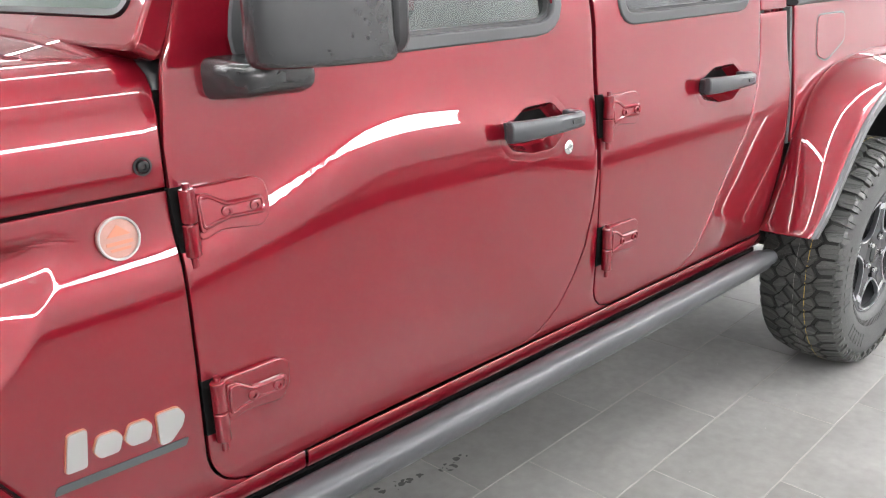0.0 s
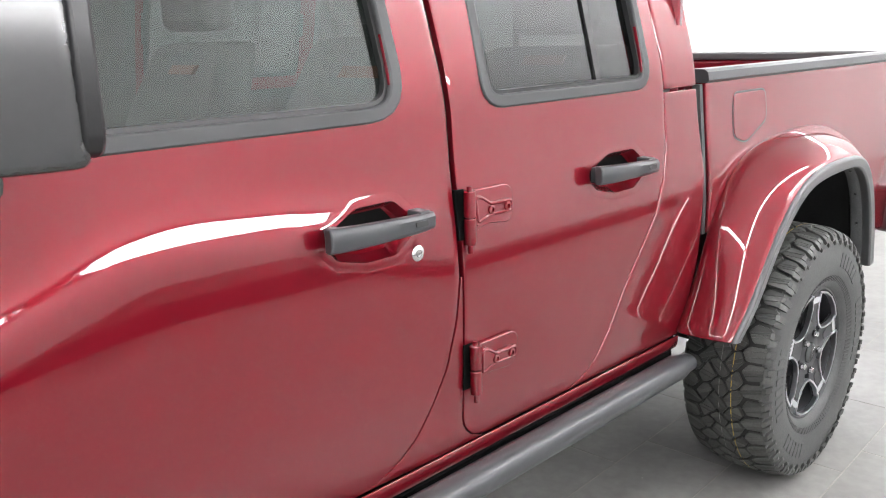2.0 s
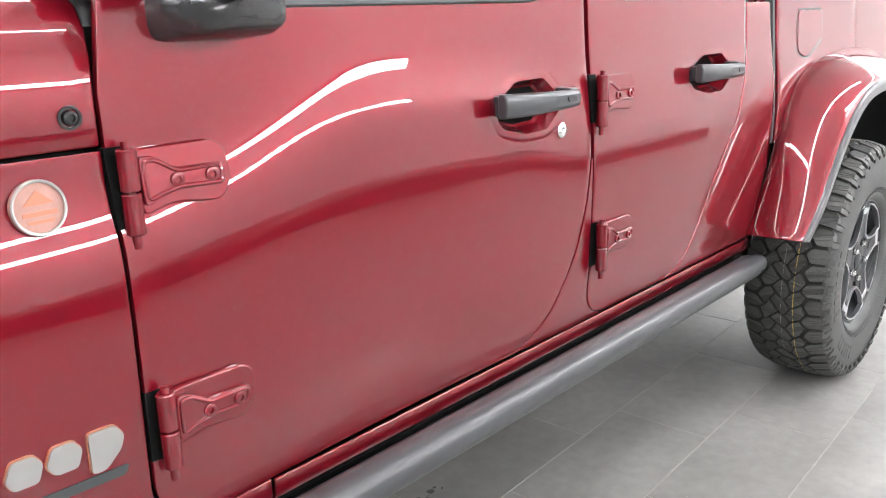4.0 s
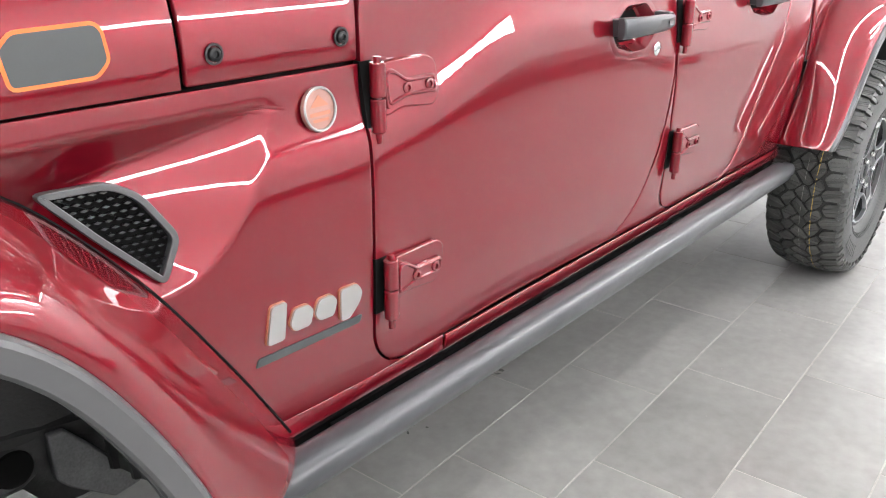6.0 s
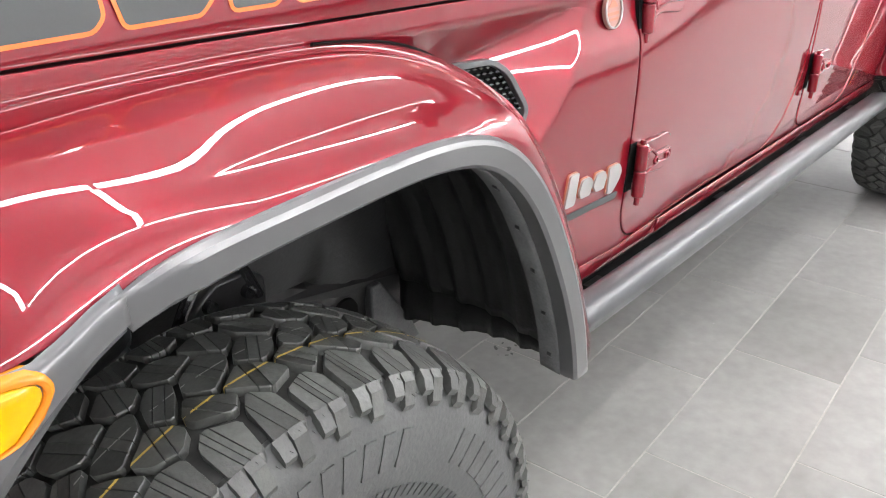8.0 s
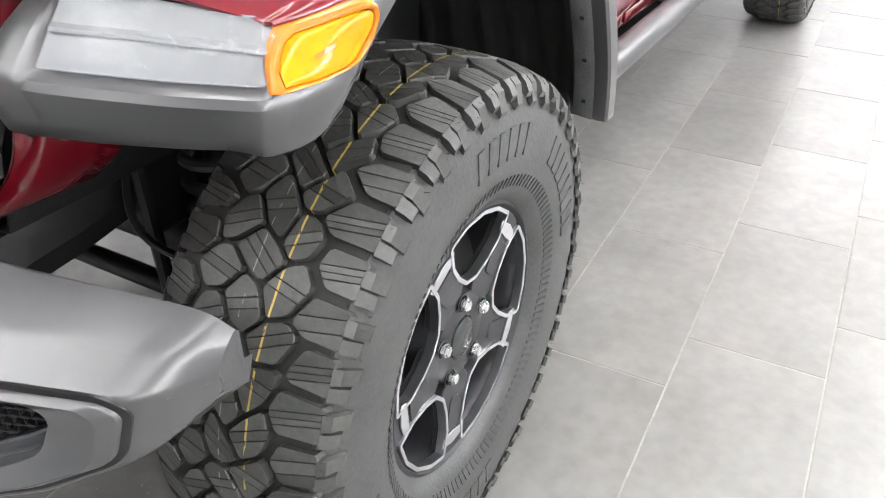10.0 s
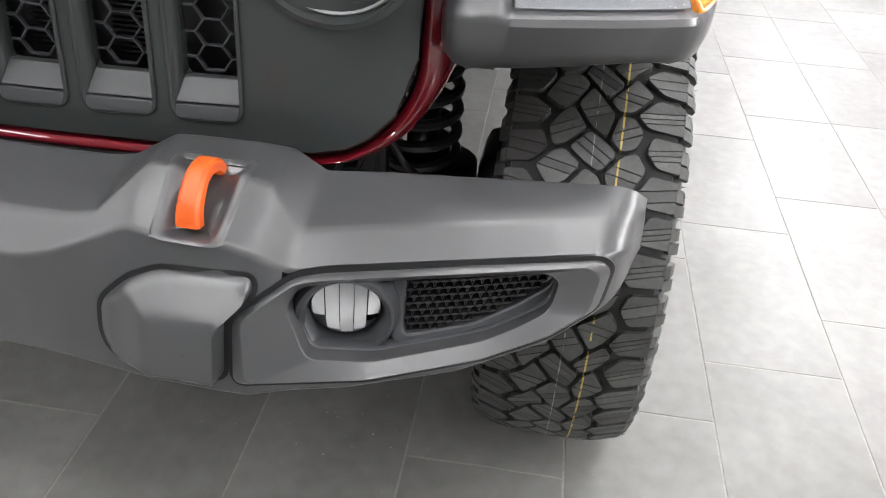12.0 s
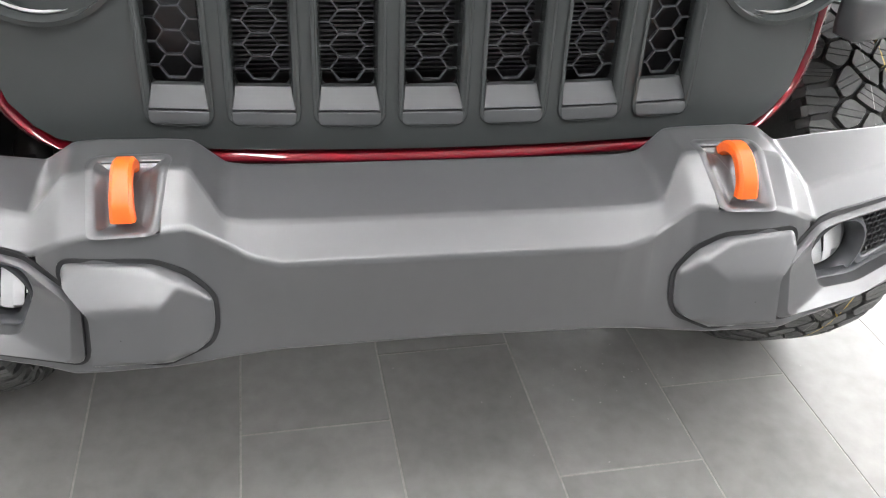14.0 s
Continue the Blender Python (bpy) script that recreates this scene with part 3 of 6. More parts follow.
def cab(s):
    put = side_at(s)
    side_doors(s)
    fender_edge = line([(0.565, 0.77), (0.78, 0.60), (0.90, 0.52), (1.02, 0.40), (1.085, 0.28), (1.105, -0.2), (1.132, -0.38)])
    panel("cowl_panel", s, fender_edge, lambda z: fl(max(z, 0.5925)) - 0.0065, heights(0.589, 0.86, 1.132, step=0.0045), 130, truck, dent=scoop, label="red panel with a scoop ahead of the front door")
    for a, b, n in ((0.752, 1.158, 10), (1.164, 2.955, 30)):
        lip = [(0.7425, 0.589 if a < 1 else 0.5865), (0.7425, 0.572), (0.741, 0.559), (0.736, 0.549), (0.724, 0.543), (0.70, 0.542)]
        part("rocker", sheet([[(x, s * (wide(x, 0.589) if a < 1 and z > 0.57 else w), z) for x in spread(a, b, n)] for w, z in lip], (0, s, 0)), PAINT, truck, "", 60, 0.006, 0.002)
    panel("centre_pillar", s, lambda z: fr(z) + 0.0055, lambda z: rl(z) - 0.0055, heights(0.592, 0.97), 8, truck)
    panel("rear_quarter", s, lambda z: rr(z) + 0.0055, cab_end, heights(0.592, 1.287), 16, truck)
    panel("hardtop_side", s, lambda z: rr(z) + 0.0055, cab_end, heights(1.294, 1.84), 10, truck)
    # black sheet behind all the door gaps; its colour gives their shade
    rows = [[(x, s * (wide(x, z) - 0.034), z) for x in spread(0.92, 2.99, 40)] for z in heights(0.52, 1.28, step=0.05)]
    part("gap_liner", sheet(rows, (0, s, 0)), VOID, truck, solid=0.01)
    # ledge under the doors, near-black in place of the shade there
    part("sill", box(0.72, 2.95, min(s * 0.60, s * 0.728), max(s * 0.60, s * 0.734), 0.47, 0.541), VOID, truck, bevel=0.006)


for s in (-1, 1):
    cab(s)

# hood and cowl, from side to side
SHAPE = [(0.0, -0.20), (0.0, -0.165), (0.003, -0.13), (0.010, -0.10), (0.024, -0.067), (0.048, -0.040), (0.085, -0.022), (0.15, -0.010), (0.30, 0.004), (0.50, 0.012)]


def hood_row(x, low, back=0.0):
    top = 1.345 - 0.050 * max(0, (0.66 - x) / 1.1) ** 1.3
    edge = wide(x, 1.18)
    half = []
    for d, dz in SHAPE:
        z = top + dz if dz > -0.165 else low + (top - 0.165 - low) * (dz + 0.20) / 0.035
        half.append((x + back * (fl(min(max(z, low), 1.40)) - 0.0045 - 0.957), max(0.0, edge - d), max(z, low)))
    half.append((x, 0.0, top + 0.022))
    return [(px, -w, z) for px, w, z in half] + [(px, w, z) for px, w, z in half[:-1][::-1]]


part("hood", sheet([hood_row(x, 1.1362) for x in spread(-0.46, 0.660, 34)], (0, 0, 1)), PAINT, truck, "long red hood with graphite and orange lettering strip", 60, 0.012, 0.004)
part("cowl", sheet([hood_row(x, 1.1372, (x - 0.668) / 0.289) for x in spread(0.668, 0.957, 12)], (0, 0, 1)), PAINT, truck, "red cowl with two black bolts a side", 60, 0.012, 0.004)
part("hood_seal", sheet([[(x, y * wide(x, 1.13) * 0.975, z) for x in spread(-0.44, 0.95, 20)] for y, z in ((-1, 1.10), (-1, 1.20), (1, 1.20), (1, 1.10))], (0, 0, 1)), VOID, truck)
for s in (-1, 1):
    for x in (0.712, 0.930):
        ring = moved(turned([(0, 0.0145), (0.0015, 0.0145), (0.0015, 0.0112), (-0.004, 0.0104)], 28), Matrix.Rotation(radians(180 if s < 0 else 0), 4, "Z"))
        b = part("cowl_bolt", moved(ring, Matrix.Translation((x, s * (wide(x, 1.175) + 0.0015), 1.176))), BLACK, truck, "black socket bolt")
        head = moved(turned([(-0.002, 0.0096), (0.004, 0.0088), (0.0055, 0.0068), (0.0055, 0.0047), (0.002, 0.0042), (0.002, 0)], 24), Matrix.Rotation(radians(180 if s < 0 else 0), 4, "Z"))
        part("head", moved(head, Matrix.Translation((x, s * (wide(x, 1.175) + 0.0015), 1.176))), STEEL, b)
    # hood hinge at the cowl
    part("hood_hinge", box(0.60, 0.73, min(s * 0.50, s * 0.54), max(s * 0.50, s * 0.54), 1.335, 1.362), PAINT, truck, bevel=0.006)

# windscreen: a red frame that leans back, glass, roof and the cab's back
def screen(u, v, w):
    return (0.945 + 0.30 * v + w * 0.86, u, 1.345 + 0.50 * v - w * 0.5)


outer, inner = roundpoly([(-0.715, 0), (0.715, 0), (0.62, 1), (-0.62, 1)], 0.03), roundpoly([(-0.645, 0.09), (0.645, 0.09), (0.565, 0.93), (-0.565, 0.93)], 0.05)
wf = part("windscreen_frame", ring_plate(outer, inner, screen, 0.05), PAINT, truck, bevel=0.008)
part("windscreen_seal", ring_plate(inset(inner, -0.004), inset(inner, 0.016), lambda u, v, w: screen(u, v, w - 0.004), 0.012), BLACK, wf)
g = part("windscreen_glass", slab(inner, lambda u, v, w: screen(u, v, w + 0.006), 0.005), TINT, wf)
g.visible_shadow = False
part("roof", closed([[(x, y, z) for x, y in roundpoly([(1.22, -0.61), (3.0, -0.61), (3.0, 0.61), (1.22, 0.61)], 0.08)] for z in (1.838, 1.875)]), PAINT, truck, bevel=0.012)
back = [[(3.0 - 0.02 * (z - 0.6), y, z) for y in (-0.70, -0.42, -0.4, 0.4, 0.42, 0.70)] for z in (0.55, 0.9, 1.30, 1.36, 1.72, 1.84)]
part("cab_back", sheet(back, (1, 0, 0), skip=lambda i, j: i == 3 and 1 <= j <= 3), PAINT, truck, solid=0.03)
g = part("rear_glass", box(2.975, 2.979, -0.42, 0.42, 1.36, 1.72), TINT, truck)
g.visible_shadow = False
for y in (-0.14, 0.14):
    part("rear_glass_bar", box(2.97, 2.985, y - 0.012, y + 0.012, 1.36, 1.72), BLACK, truck)

# cabin: trim, floor, dashboard, seats, wheel
part("cab_back_trim", join(box(2.935, 2.955, -0.66, 0.66, 0.62, 1.35), box(2.935, 2.955, -0.66, -0.43, 1.35, 1.80), box(2.935, 2.955, 0.43, 0.66, 1.35, 1.80), box(2.935, 2.955, -0.43, 0.43, 1.73, 1.80)), SEAT, truck, "grey trim inside the cab's back")
part("headliner", box(1.25, 2.93, -0.58, 0.58, 1.80, 1.832), SEAT, truck)
for s in (-1, 1):
    for a, b in ((1.96, 2.10), (2.81, 2.93)):
        part("pillar_trim", closed([[(x, s * (0.700 - 0.235 * max(0.0, z - 1.30) - d), z) for x, d in ((a, 0), (b, 0), (b, 0.03), (a, 0.03))] for z in (0.62, 1.30, 1.80)]), SEAT, truck)
part("cabin_floor", box(0.9, 2.97, -0.68, 0.68, 0.56, 0.62), BLACK, truck)
part("dashboard", closed([[(x, y, z) for x, z in ((0.95, 0.8), (1.25, 0.85), (1.33, 1.0), (1.28, 1.22), (1.15, 1.31), (0.97, 1.33))] for y in (-0.68, 0.68)]), BLACK, truck, bevel=0.03)
part("steering_wheel", moved(tube([(0, 0.18 * math.cos(a), 0.18 * math.sin(a)) for a in spread(0, 2 * math.pi, 28)], 0.015, 8), Matrix.Translation((1.45, -0.37, 1.15)) @ Matrix.Rotation(radians(-25), 4, "Y")), BLACK, truck)


def seat(x, y, wide_, tall):
    """A cabin seat: cushion, leaning backrest with side bolsters and a headrest."""
    cushion = part("seat_cushion", closed([[(x + a, y + b * wide_, z) for a, b in ((-0.5, -1), (0, -1), (0, 1), (-0.5, 1))] for z in (0.72, 0.9)]), SEAT, truck, bevel=0.05, segs=3)
    rows = []
    for k in range(9):
        u = k / 8
        h, lean, ww = 0.85 + tall * u, 0.26 * u, wide_ * (1 - 0.25 * max(0, u - 0.6) / 0.4)
        rows.append([(x + lean + dx, y + b * ww, h) for dx, b in ((-0.09, -1), (-0.05, -0.6), (-0.05, 0.6), (-0.09, 1), (0.06, 0.95), (0.08, 0), (0.06, -0.95))])
    b = part("backrest", closed(rows), SEAT, cushion, "black cloth backrest", bevel=0.03, segs=3)
    part("headrest", closed([[(x + 0.24 + a, y + c * 0.13, z) for a, c in ((-0.07, -1), (0.05, -0.9), (0.05, 0.9), (-0.07, 1))] for z in (0.88 + tall, 1.06 + tall)]), SEAT, b, bevel=0.035, segs=3)
    part("stitched_strip", closed([[(x + 0.150 + 0.02 * k, y + c, 1.36 + 0.025 * k) for k in (0, 1)] + [(x + 0.162 + 0.02 * k, y + c, 1.36 + 0.025 * k) for k in (1, 0)] for c in (-0.07, 0.07)]), STITCH, b)


for y in (-0.38, 0.38):
    seat(1.95, y, 0.25, 0.60)
    seat(2.62, y, 0.29, 0.56)


# step rails under the doors
def rail(s):
    rows = []
    for x in [0.66, 0.67, 0.70] + spread(0.76, 2.80, 20) + [2.87, 2.91, 2.93]:
        q = 1.0 if 0.69 < x < 2.90 else 0.72
        sec = roundpoly([(0.754, 0.513), (0.774, 0.501), (0.812, 0.505), (0.826, 0.524), (0.825, 0.545), (0.808, 0.562), (0.774, 0.564), (0.756, 0.553)], 0.012, 2)
        rows.append([(x, s * (0.798 + (w - 0.798) * q), 0.523 + (z - 0.53) * q * 1.10) for w, z in sec])
    r = part("step_rail", closed(rows), DARK, truck, "grey tubular step rail below the doors", 30)
    for x in (0.9, 1.55, 2.2, 2.7):
        part("bracket", closed([[(x + a, s * w, z) for w, z in ((0.60, 0.48), (0.78, 0.50), (0.78, 0.53), (0.60, 0.53))] for a in (-0.03, 0.03)]), STEEL, r)


for s in (-1, 1):
    rail(s)


# cargo bed
def bed(s):
    """One outer side with the wheel arch, its rail cap and fuel flap, and the inner side."""
    rows = []
    for v in spread(0, 1, 30):
        row = []
        for x in spread(3.078, 4.72, 70):
            d = 0.56 ** 2 - (x - 3.50) ** 2
            low = max(0.60, 0.50 + math.sqrt(d)) if d > 0 else 0.60
            z = low + (1.303 - low) * v
            row.append((x, s * wide(x, z), z))
        rows.append(row)
    b = part("bed_side", sheet(rows, (0, s, 0)), PAINT, truck, "red bed side with a fuel flap", 50, 0.012, 0.004)
    part("bed_rail_cap", closed([[(x, s * w, z) for w, z in ((0.668, 1.298), (0.732, 1.298), (0.738, 1.306), (0.734, 1.328), (0.722, 1.336), (0.676, 1.336), (0.668, 1.328))] for x in (3.075, 4.72)]), DARK, truck, "grey plastic bed rail cap", 30)
    part("bed_inner_side", sheet([[(x, s * w, z) for x in spread(3.11, 4.70, 12)] for w, z in ((0.668, 1.30), (0.664, 1.25), (0.640, 1.235), (0.640, 0.86))], (0, -s, 0)), PAINT, truck, solid=0.01)
    if s < 0:
        flap = roundpoly([(3.232, 1.128), (3.31, 1.105), (3.465, 1.165), (3.458, 1.262), (3.240, 1.262)], 0.03)
        part("fuel_flap", slab(inset(flap, 0.004), side_at(s, -0.006), 0.0085), PAINT, b, bevel=0.002)
        part("flap_gap", ring_plate(inset(flap, -0.001), inset(flap, 0.0045), side_at(s, -0.004), 0.0046), BLACK, b)
    part("cab_gap_seal", closed([[(x, s * (wide(3.0, z) - 0.004 - d), z) for x, d in ((3.045, 0.02), (3.050, 0.0), (3.066, 0.0), (3.071, 0.02))] for z in (0.87, 0.97, 1.1, 1.295)]), TRIM, truck, "grey seal between cab and bed")


for s in (-1, 1):
    bed(s)
part("bed_front_wall", box(3.085, 3.12, -0.66, 0.66, 0.84, 1.30), PAINT, truck, bevel=0.008)
part("bed_floor", box(3.09, 4.72, -0.66, 0.66, 0.82, 0.86), PAINT, truck)
part("tailgate", box(4.70, 4.76, -0.73, 0.73, 0.70, 1.30), PAINT, truck, bevel=0.012)
part("tailgate_cap", box(4.69, 4.77, -0.67, 0.67, 1.30, 1.335), PLASTIC, truck, bevel=0.008)
part("rear_bumper", closed([[(x, y, z) for x, y in roundpoly([(4.62, -0.84), (4.90, -0.80), (4.98, -0.6), (4.98, 0.6), (4.90, 0.80), (4.62, 0.84), (4.70, 0.6), (4.70, -0.6)], 0.05)] for z in (0.58, 0.78)]), PLASTIC, truck, "grey rear bumper", bevel=0.02)
for s in (-1, 1):
    part("tail_lamp", box(4.71, 4.775, min(s * 0.62, s * 0.735), max(s * 0.62, s * 0.735), 0.98, 1.25), GLOSS, truck, bevel=0.015)


# ---------------------------------------------------------------- wheel arch flares
def glide(pts, n):
    """n + 1 points evenly along a smooth line through pts."""
    P = [Vector(p) for p in pts]
    fine = []
    for i in range(len(P) - 1):
        a, b, c, d = P[max(0, i - 1)], P[i], P[i + 1], P[min(len(P) - 1, i + 2)]
        for k in range(12):
            t = k / 12
            fine.append(0.5 * ((2 * b) + (c - a) * t + (2 * a - 5 * b + 4 * c - d) * t * t + (3 * b - a - 3 * c + d) * t ** 3))
    fine.append(P[-1])
    dist = [0.0]
    for a, b in zip(fine, fine[1:]):
        dist.append(dist[-1] + (b - a).length)
    out = []
    for k in range(n + 1):
        v = dist[-1] * k / n
        out.append(Vector([float(np.interp(v, dist, [p[q] for p in fine])) for q in range(len(P[0]))]))
    return out


def bez(a, b, c, d, t):
    return a * (1 - t) ** 3 + b * 3 * t * (1 - t) ** 2 + c * 3 * t * t * (1 - t) + d * t ** 3


def flare(s, inner, outer, centre, name, crown, lift, n=60, crease=None):
    """A red flare between the body (inner) and its outer edge, a grey band along the edge, and a black liner."""
    I, O = glide(inner, n), glide(outer, n)
    for _ in range(8):
        for P in (I, O):
            P[1:-1] = [a * 0.25 + b * 0.5 + c * 0.25 for a, b, c in zip(P, P[1:], P[2:])]
    red, grey, line_rows = [], [], []
    for k, (i, o) in enumerate(zip(I, O)):
        r = Vector((o.x - centre[0], 0, o.z - centre[1])).normalized()
        c1 = Vector((i.x + 0.12 * (o.x - i.x), i.y + 0.50 * (o.y - i.y), i.z + 0.12 * (o.z - i.z)))
        c2 = o + r * crown * (float(np.interp(o.x, [0.32, 0.50], [1.0, 0.15])) if crease else 1.0) + Vector((0, -0.012, 0))
        row = [bez(i, c1, c2, o, t) for t in spread(0, 1, 14)]
        if lift < 0:                     # the rear flare is one even crown that rolls over at its outer edge
            row = [i + (o - i) * t + r * crown * (1 - abs(2 * t - 1) ** 2.6) for t in spread(0, 1, 14)]
        if crease:                       # a flat top out to a crease, then a sloping face
            c = Vector((o.x - 0.004, crease[0](o.x), crease[1](o.x)))
            hard = []
            for t in (0.0, 0.12, 0.26, 0.42, 0.58, 0.74, 0.88, 0.96, 0.99):
                hard.append(i + (c - i) * t + Vector((0, 0, 0.012)) * 4 * t * (1 - t))
            for t in (0.03, 0.10, 0.30, 0.55, 0.80, 1.0):
                hard.append(c + (o - c) * t + Vector((0, -0.003, 0.003)) * 4 * t * (1 - t))
            f = min(1.0, max(0.0, (o.x - 0.19) / 0.14)) if k > n // 3 else 0.0
            f = f * f * (3 - 2 * f)
            row = [a * (1 - f) + b * f for a, b in zip(hard, row)]
        red.append([(p.x, s * -p.y, p.z) for p in row])
        w = float(np.interp(o.x, [-0.26, -0.2, -0.15, -0.05, 0.15, 0.35], [0.74, 0.86, 0.98, 0.91, 0.90, 0.96])) if crease else 1.0
        e = min(1.0, max(0.0, (o.x + 0.23) / 0.07)) if crease and k < n // 2 else 1.0
        b = [o + Vector((0, a * e - 0.0045 * (1 - e), 0)) - r * d for a, d in ((0.006, -0.001), (-0.004, 0.0005), (-0.0095, 0.004), (-0.0120, 0.010), (-0.0095, 0.036 * w), (-0.0050, 0.041 * w), (0.012, 0.042 * w), (0.03, 0.038 * w))]
        if o.x > -0.228:
            grey.append([(p.x, s * -p.y, p.z) for p in b])
        up = lift * (0.7 + 0.3 * (1 - max(0, r.z)))
        l = [o + Vector((0, 0.020, 0)) - r * 0.0365, o + Vector((0, 0.058, 0)) - r * 0.032, o + Vector((0, 0.066, 0)) - r * 0.01, o + Vector((0, 0.09, 0)) + r * up * 0.4]
        for d in spread(0.11, 0.44, 34):
            rise = min(1.0, 0.4 + 0.6 * (d - 0.09) / 0.11)
            wave = 0.009 * max(0.0, math.sin(2 * math.pi * (d - 0.12) / 0.07)) ** 1.5 if lift > 0 else 0.0
            l.append(o + Vector((0, d, 0)) + r * (up * rise - wave))
        if o.x > -0.20 or not crease:
            line_rows.append([(p.x, s * -p.y, p.z) for p in l])
    f = part(name, sheet(red, (0, s, 0.6)), PAINT, truck, "red wheel arch flare with a grey plastic edge", 75, 0.006, 0.002)
    if crease:
        part("flare_seal", tube([(p.x, s * (-p.y + 0.001), p.z) for p in I[n * 9 // 20:]], 0.0030, 6), VOID, f)
    part("edge_band", sheet(grey, (0, s, 0)), PLASTIC, f, "grey plastic edge", 22, 0.005, 0.0015)
    part("liner_flange", sheet([row[:3] for row in line_rows], (0, s, 0)), FLANGE, f, "speckled grey flange of the liner", 60, 0.004)
    part("liner", sheet([row[2:] for row in line_rows], (0, s, 0)), LINER, f, "black ribbed wheel arch liner", 60, 0.004)
    if lift > 0:
        part("liner_tail", sheet([[(x + 0.002 * k, y, z - k * (0.012 + 0.10 * (0.84 - abs(y))) - 0.001) for x, y, z in line_rows[-1][3:]] for k in range(3)], (-1, 0, 0)), LINER, f, "lower end of the liner", 60, 0.004)
    for k in range(3, len(line_rows) - 1, 5):
        p = Vector(line_rows[k][0]) * 0.5 + Vector(line_rows[k][1]) * 0.5
        part("clip", moved(turned([(-0.004, 0.007), (0.004, 0.006), (0.005, 0)], 10), Matrix.Translation(p)), BLACK, f)


FRONT_IN = [(-0.455, -0.60, 0.998), (-0.41, -0.620, 1.030), (-0.33, -0.650, 1.082), (-0.15, -0.672, 1.106), (0.05, -0.692, 1.112), (0.19, -0.700, 1.112), (0.30, -0.708, 1.102), (0.40, -0.722, 1.072),
            (0.47, -0.732, 1.005), (0.56, -0.745, 0.90), (0.64, -0.75, 0.78), (0.71, -0.748, 0.67), (0.768, -0.745, 0.572)]
FRONT_OUT = [(-0.362, -0.880, 0.9705), (-0.345, -0.890, 0.9715), (-0.328, -0.907, 0.978), (-0.310, -0.923, 0.985), (-0.290, -0.932, 0.988), (-0.272, -0.932, 0.993), (-0.259, -0.930, 1.000), (-0.241, -0.929, 1.010), (-0.208, -0.928, 1.022), (-0.183, -0.927, 1.030), (-0.155, -0.927, 1.034), (-0.10, -0.926, 1.037), (-0.04, -0.926, 1.040), (0.05, -0.926, 1.046), (0.15, -0.926, 1.048), (0.22, -0.926, 1.041), (0.277, -0.926, 1.026), (0.347, -0.926, 0.972),
             (0.39, -0.926, 0.92), (0.43, -0.926, 0.855), (0.475, -0.926, 0.77), (0.515, -0.926, 0.67), (0.545, -0.92, 0.575)]
FRONT_CREASE = (smooth_curve([(-0.45, -0.862), (-0.356, -0.868), (-0.34, -0.876), (-0.32, -0.886), (-0.30, -0.893), (-0.26, -0.898), (-0.2, -0.899), (-0.15, -0.897), (-0.1, -0.888), (-0.05, -0.876), (0.0, -0.869), (0.1, -0.864), (0.25, -0.862)], 0.012),
                smooth_curve([(-0.45, 0.960), (-0.362, 0.972), (-0.34, 0.981), (-0.32, 0.994), (-0.303, 1.009), (-0.263, 1.038), (-0.235, 1.050), (-0.207, 1.058), (-0.18, 1.063), (-0.13, 1.066), (0.05, 1.067), (0.2, 1.068), (0.3, 1.062)], 0.010))
REAR_IN = [(2.935, -0.742, 0.605), (3.000, -0.752, 0.71), (3.055, -0.754, 0.835), (3.115, -0.752, 0.93), (3.21, -0.750, 1.03), (3.37, -0.746, 1.095), (3.60, -0.744, 1.120), (3.85, -0.744, 1.117), (3.97, -0.747, 1.08), (4.04, -0.75, 0.96), (4.10, -0.75, 0.80), (4.16, -0.745, 0.62)]
REAR_OUT = [(2.938, -0.912, 0.608), (2.985, -0.922, 0.668), (3.061, -0.926, 0.773), (3.12, -0.926, 0.845), (3.185, -0.926, 0.912), (3.26, -0.926, 0.968), (3.344, -0.926, 1.012), (3.45, -0.926, 1.031), (3.556, -0.926, 1.037), (3.72, -0.926, 1.036), (3.81, -0.926, 1.015), (3.88, -0.926, 0.94), (3.94, -0.926, 0.80), (3.99, -0.92, 0.62)]
for s in (-1, 1):
    flare(s, FRONT_IN, FRONT_OUT, (0.0, 0.50), "front_flare", 0.050, 0.045, crease=FRONT_CREASE)
    flare(s, REAR_IN, REAR_OUT, (3.47, 0.50), "rear_flare", 0.020, -0.03)

# ---------------------------------------------------------------- wheels
R_TREAD, TYRE_MID = 0.417, 0.812


def crown_r(v):
    """Radius of the tread's top across its width."""
    return R_TREAD - 0.9 * max(0.0, abs(v) - 0.02) ** 2 - 1.6 * max(0.0, abs(v) - 0.095) ** 1.55


def split(poly, p, d, gap):
    """Cuts a convex outline along the line through p across d; both halves drawn back by gap / 2."""
    out = []
    for sign in (1, -1):
        dist = [sign * ((q[0] - p[0]) * d[0] + (q[1] - p[1]) * d[1]) - gap / 2 for q in poly]
        keep = []
        for k in range(len(poly)):
            a, b, da, db = poly[k], poly[(k + 1) % len(poly)], dist[k], dist[(k + 1) % len(poly)]
            if da >= 0:
                keep.append(a)
            if da * db < 0:
                t = da / (da - db)
                keep.append((a[0] + t * (b[0] - a[0]), a[1] + t * (b[1] - a[1])))
        if len(keep) > 2:
            out.append(keep)
    return out


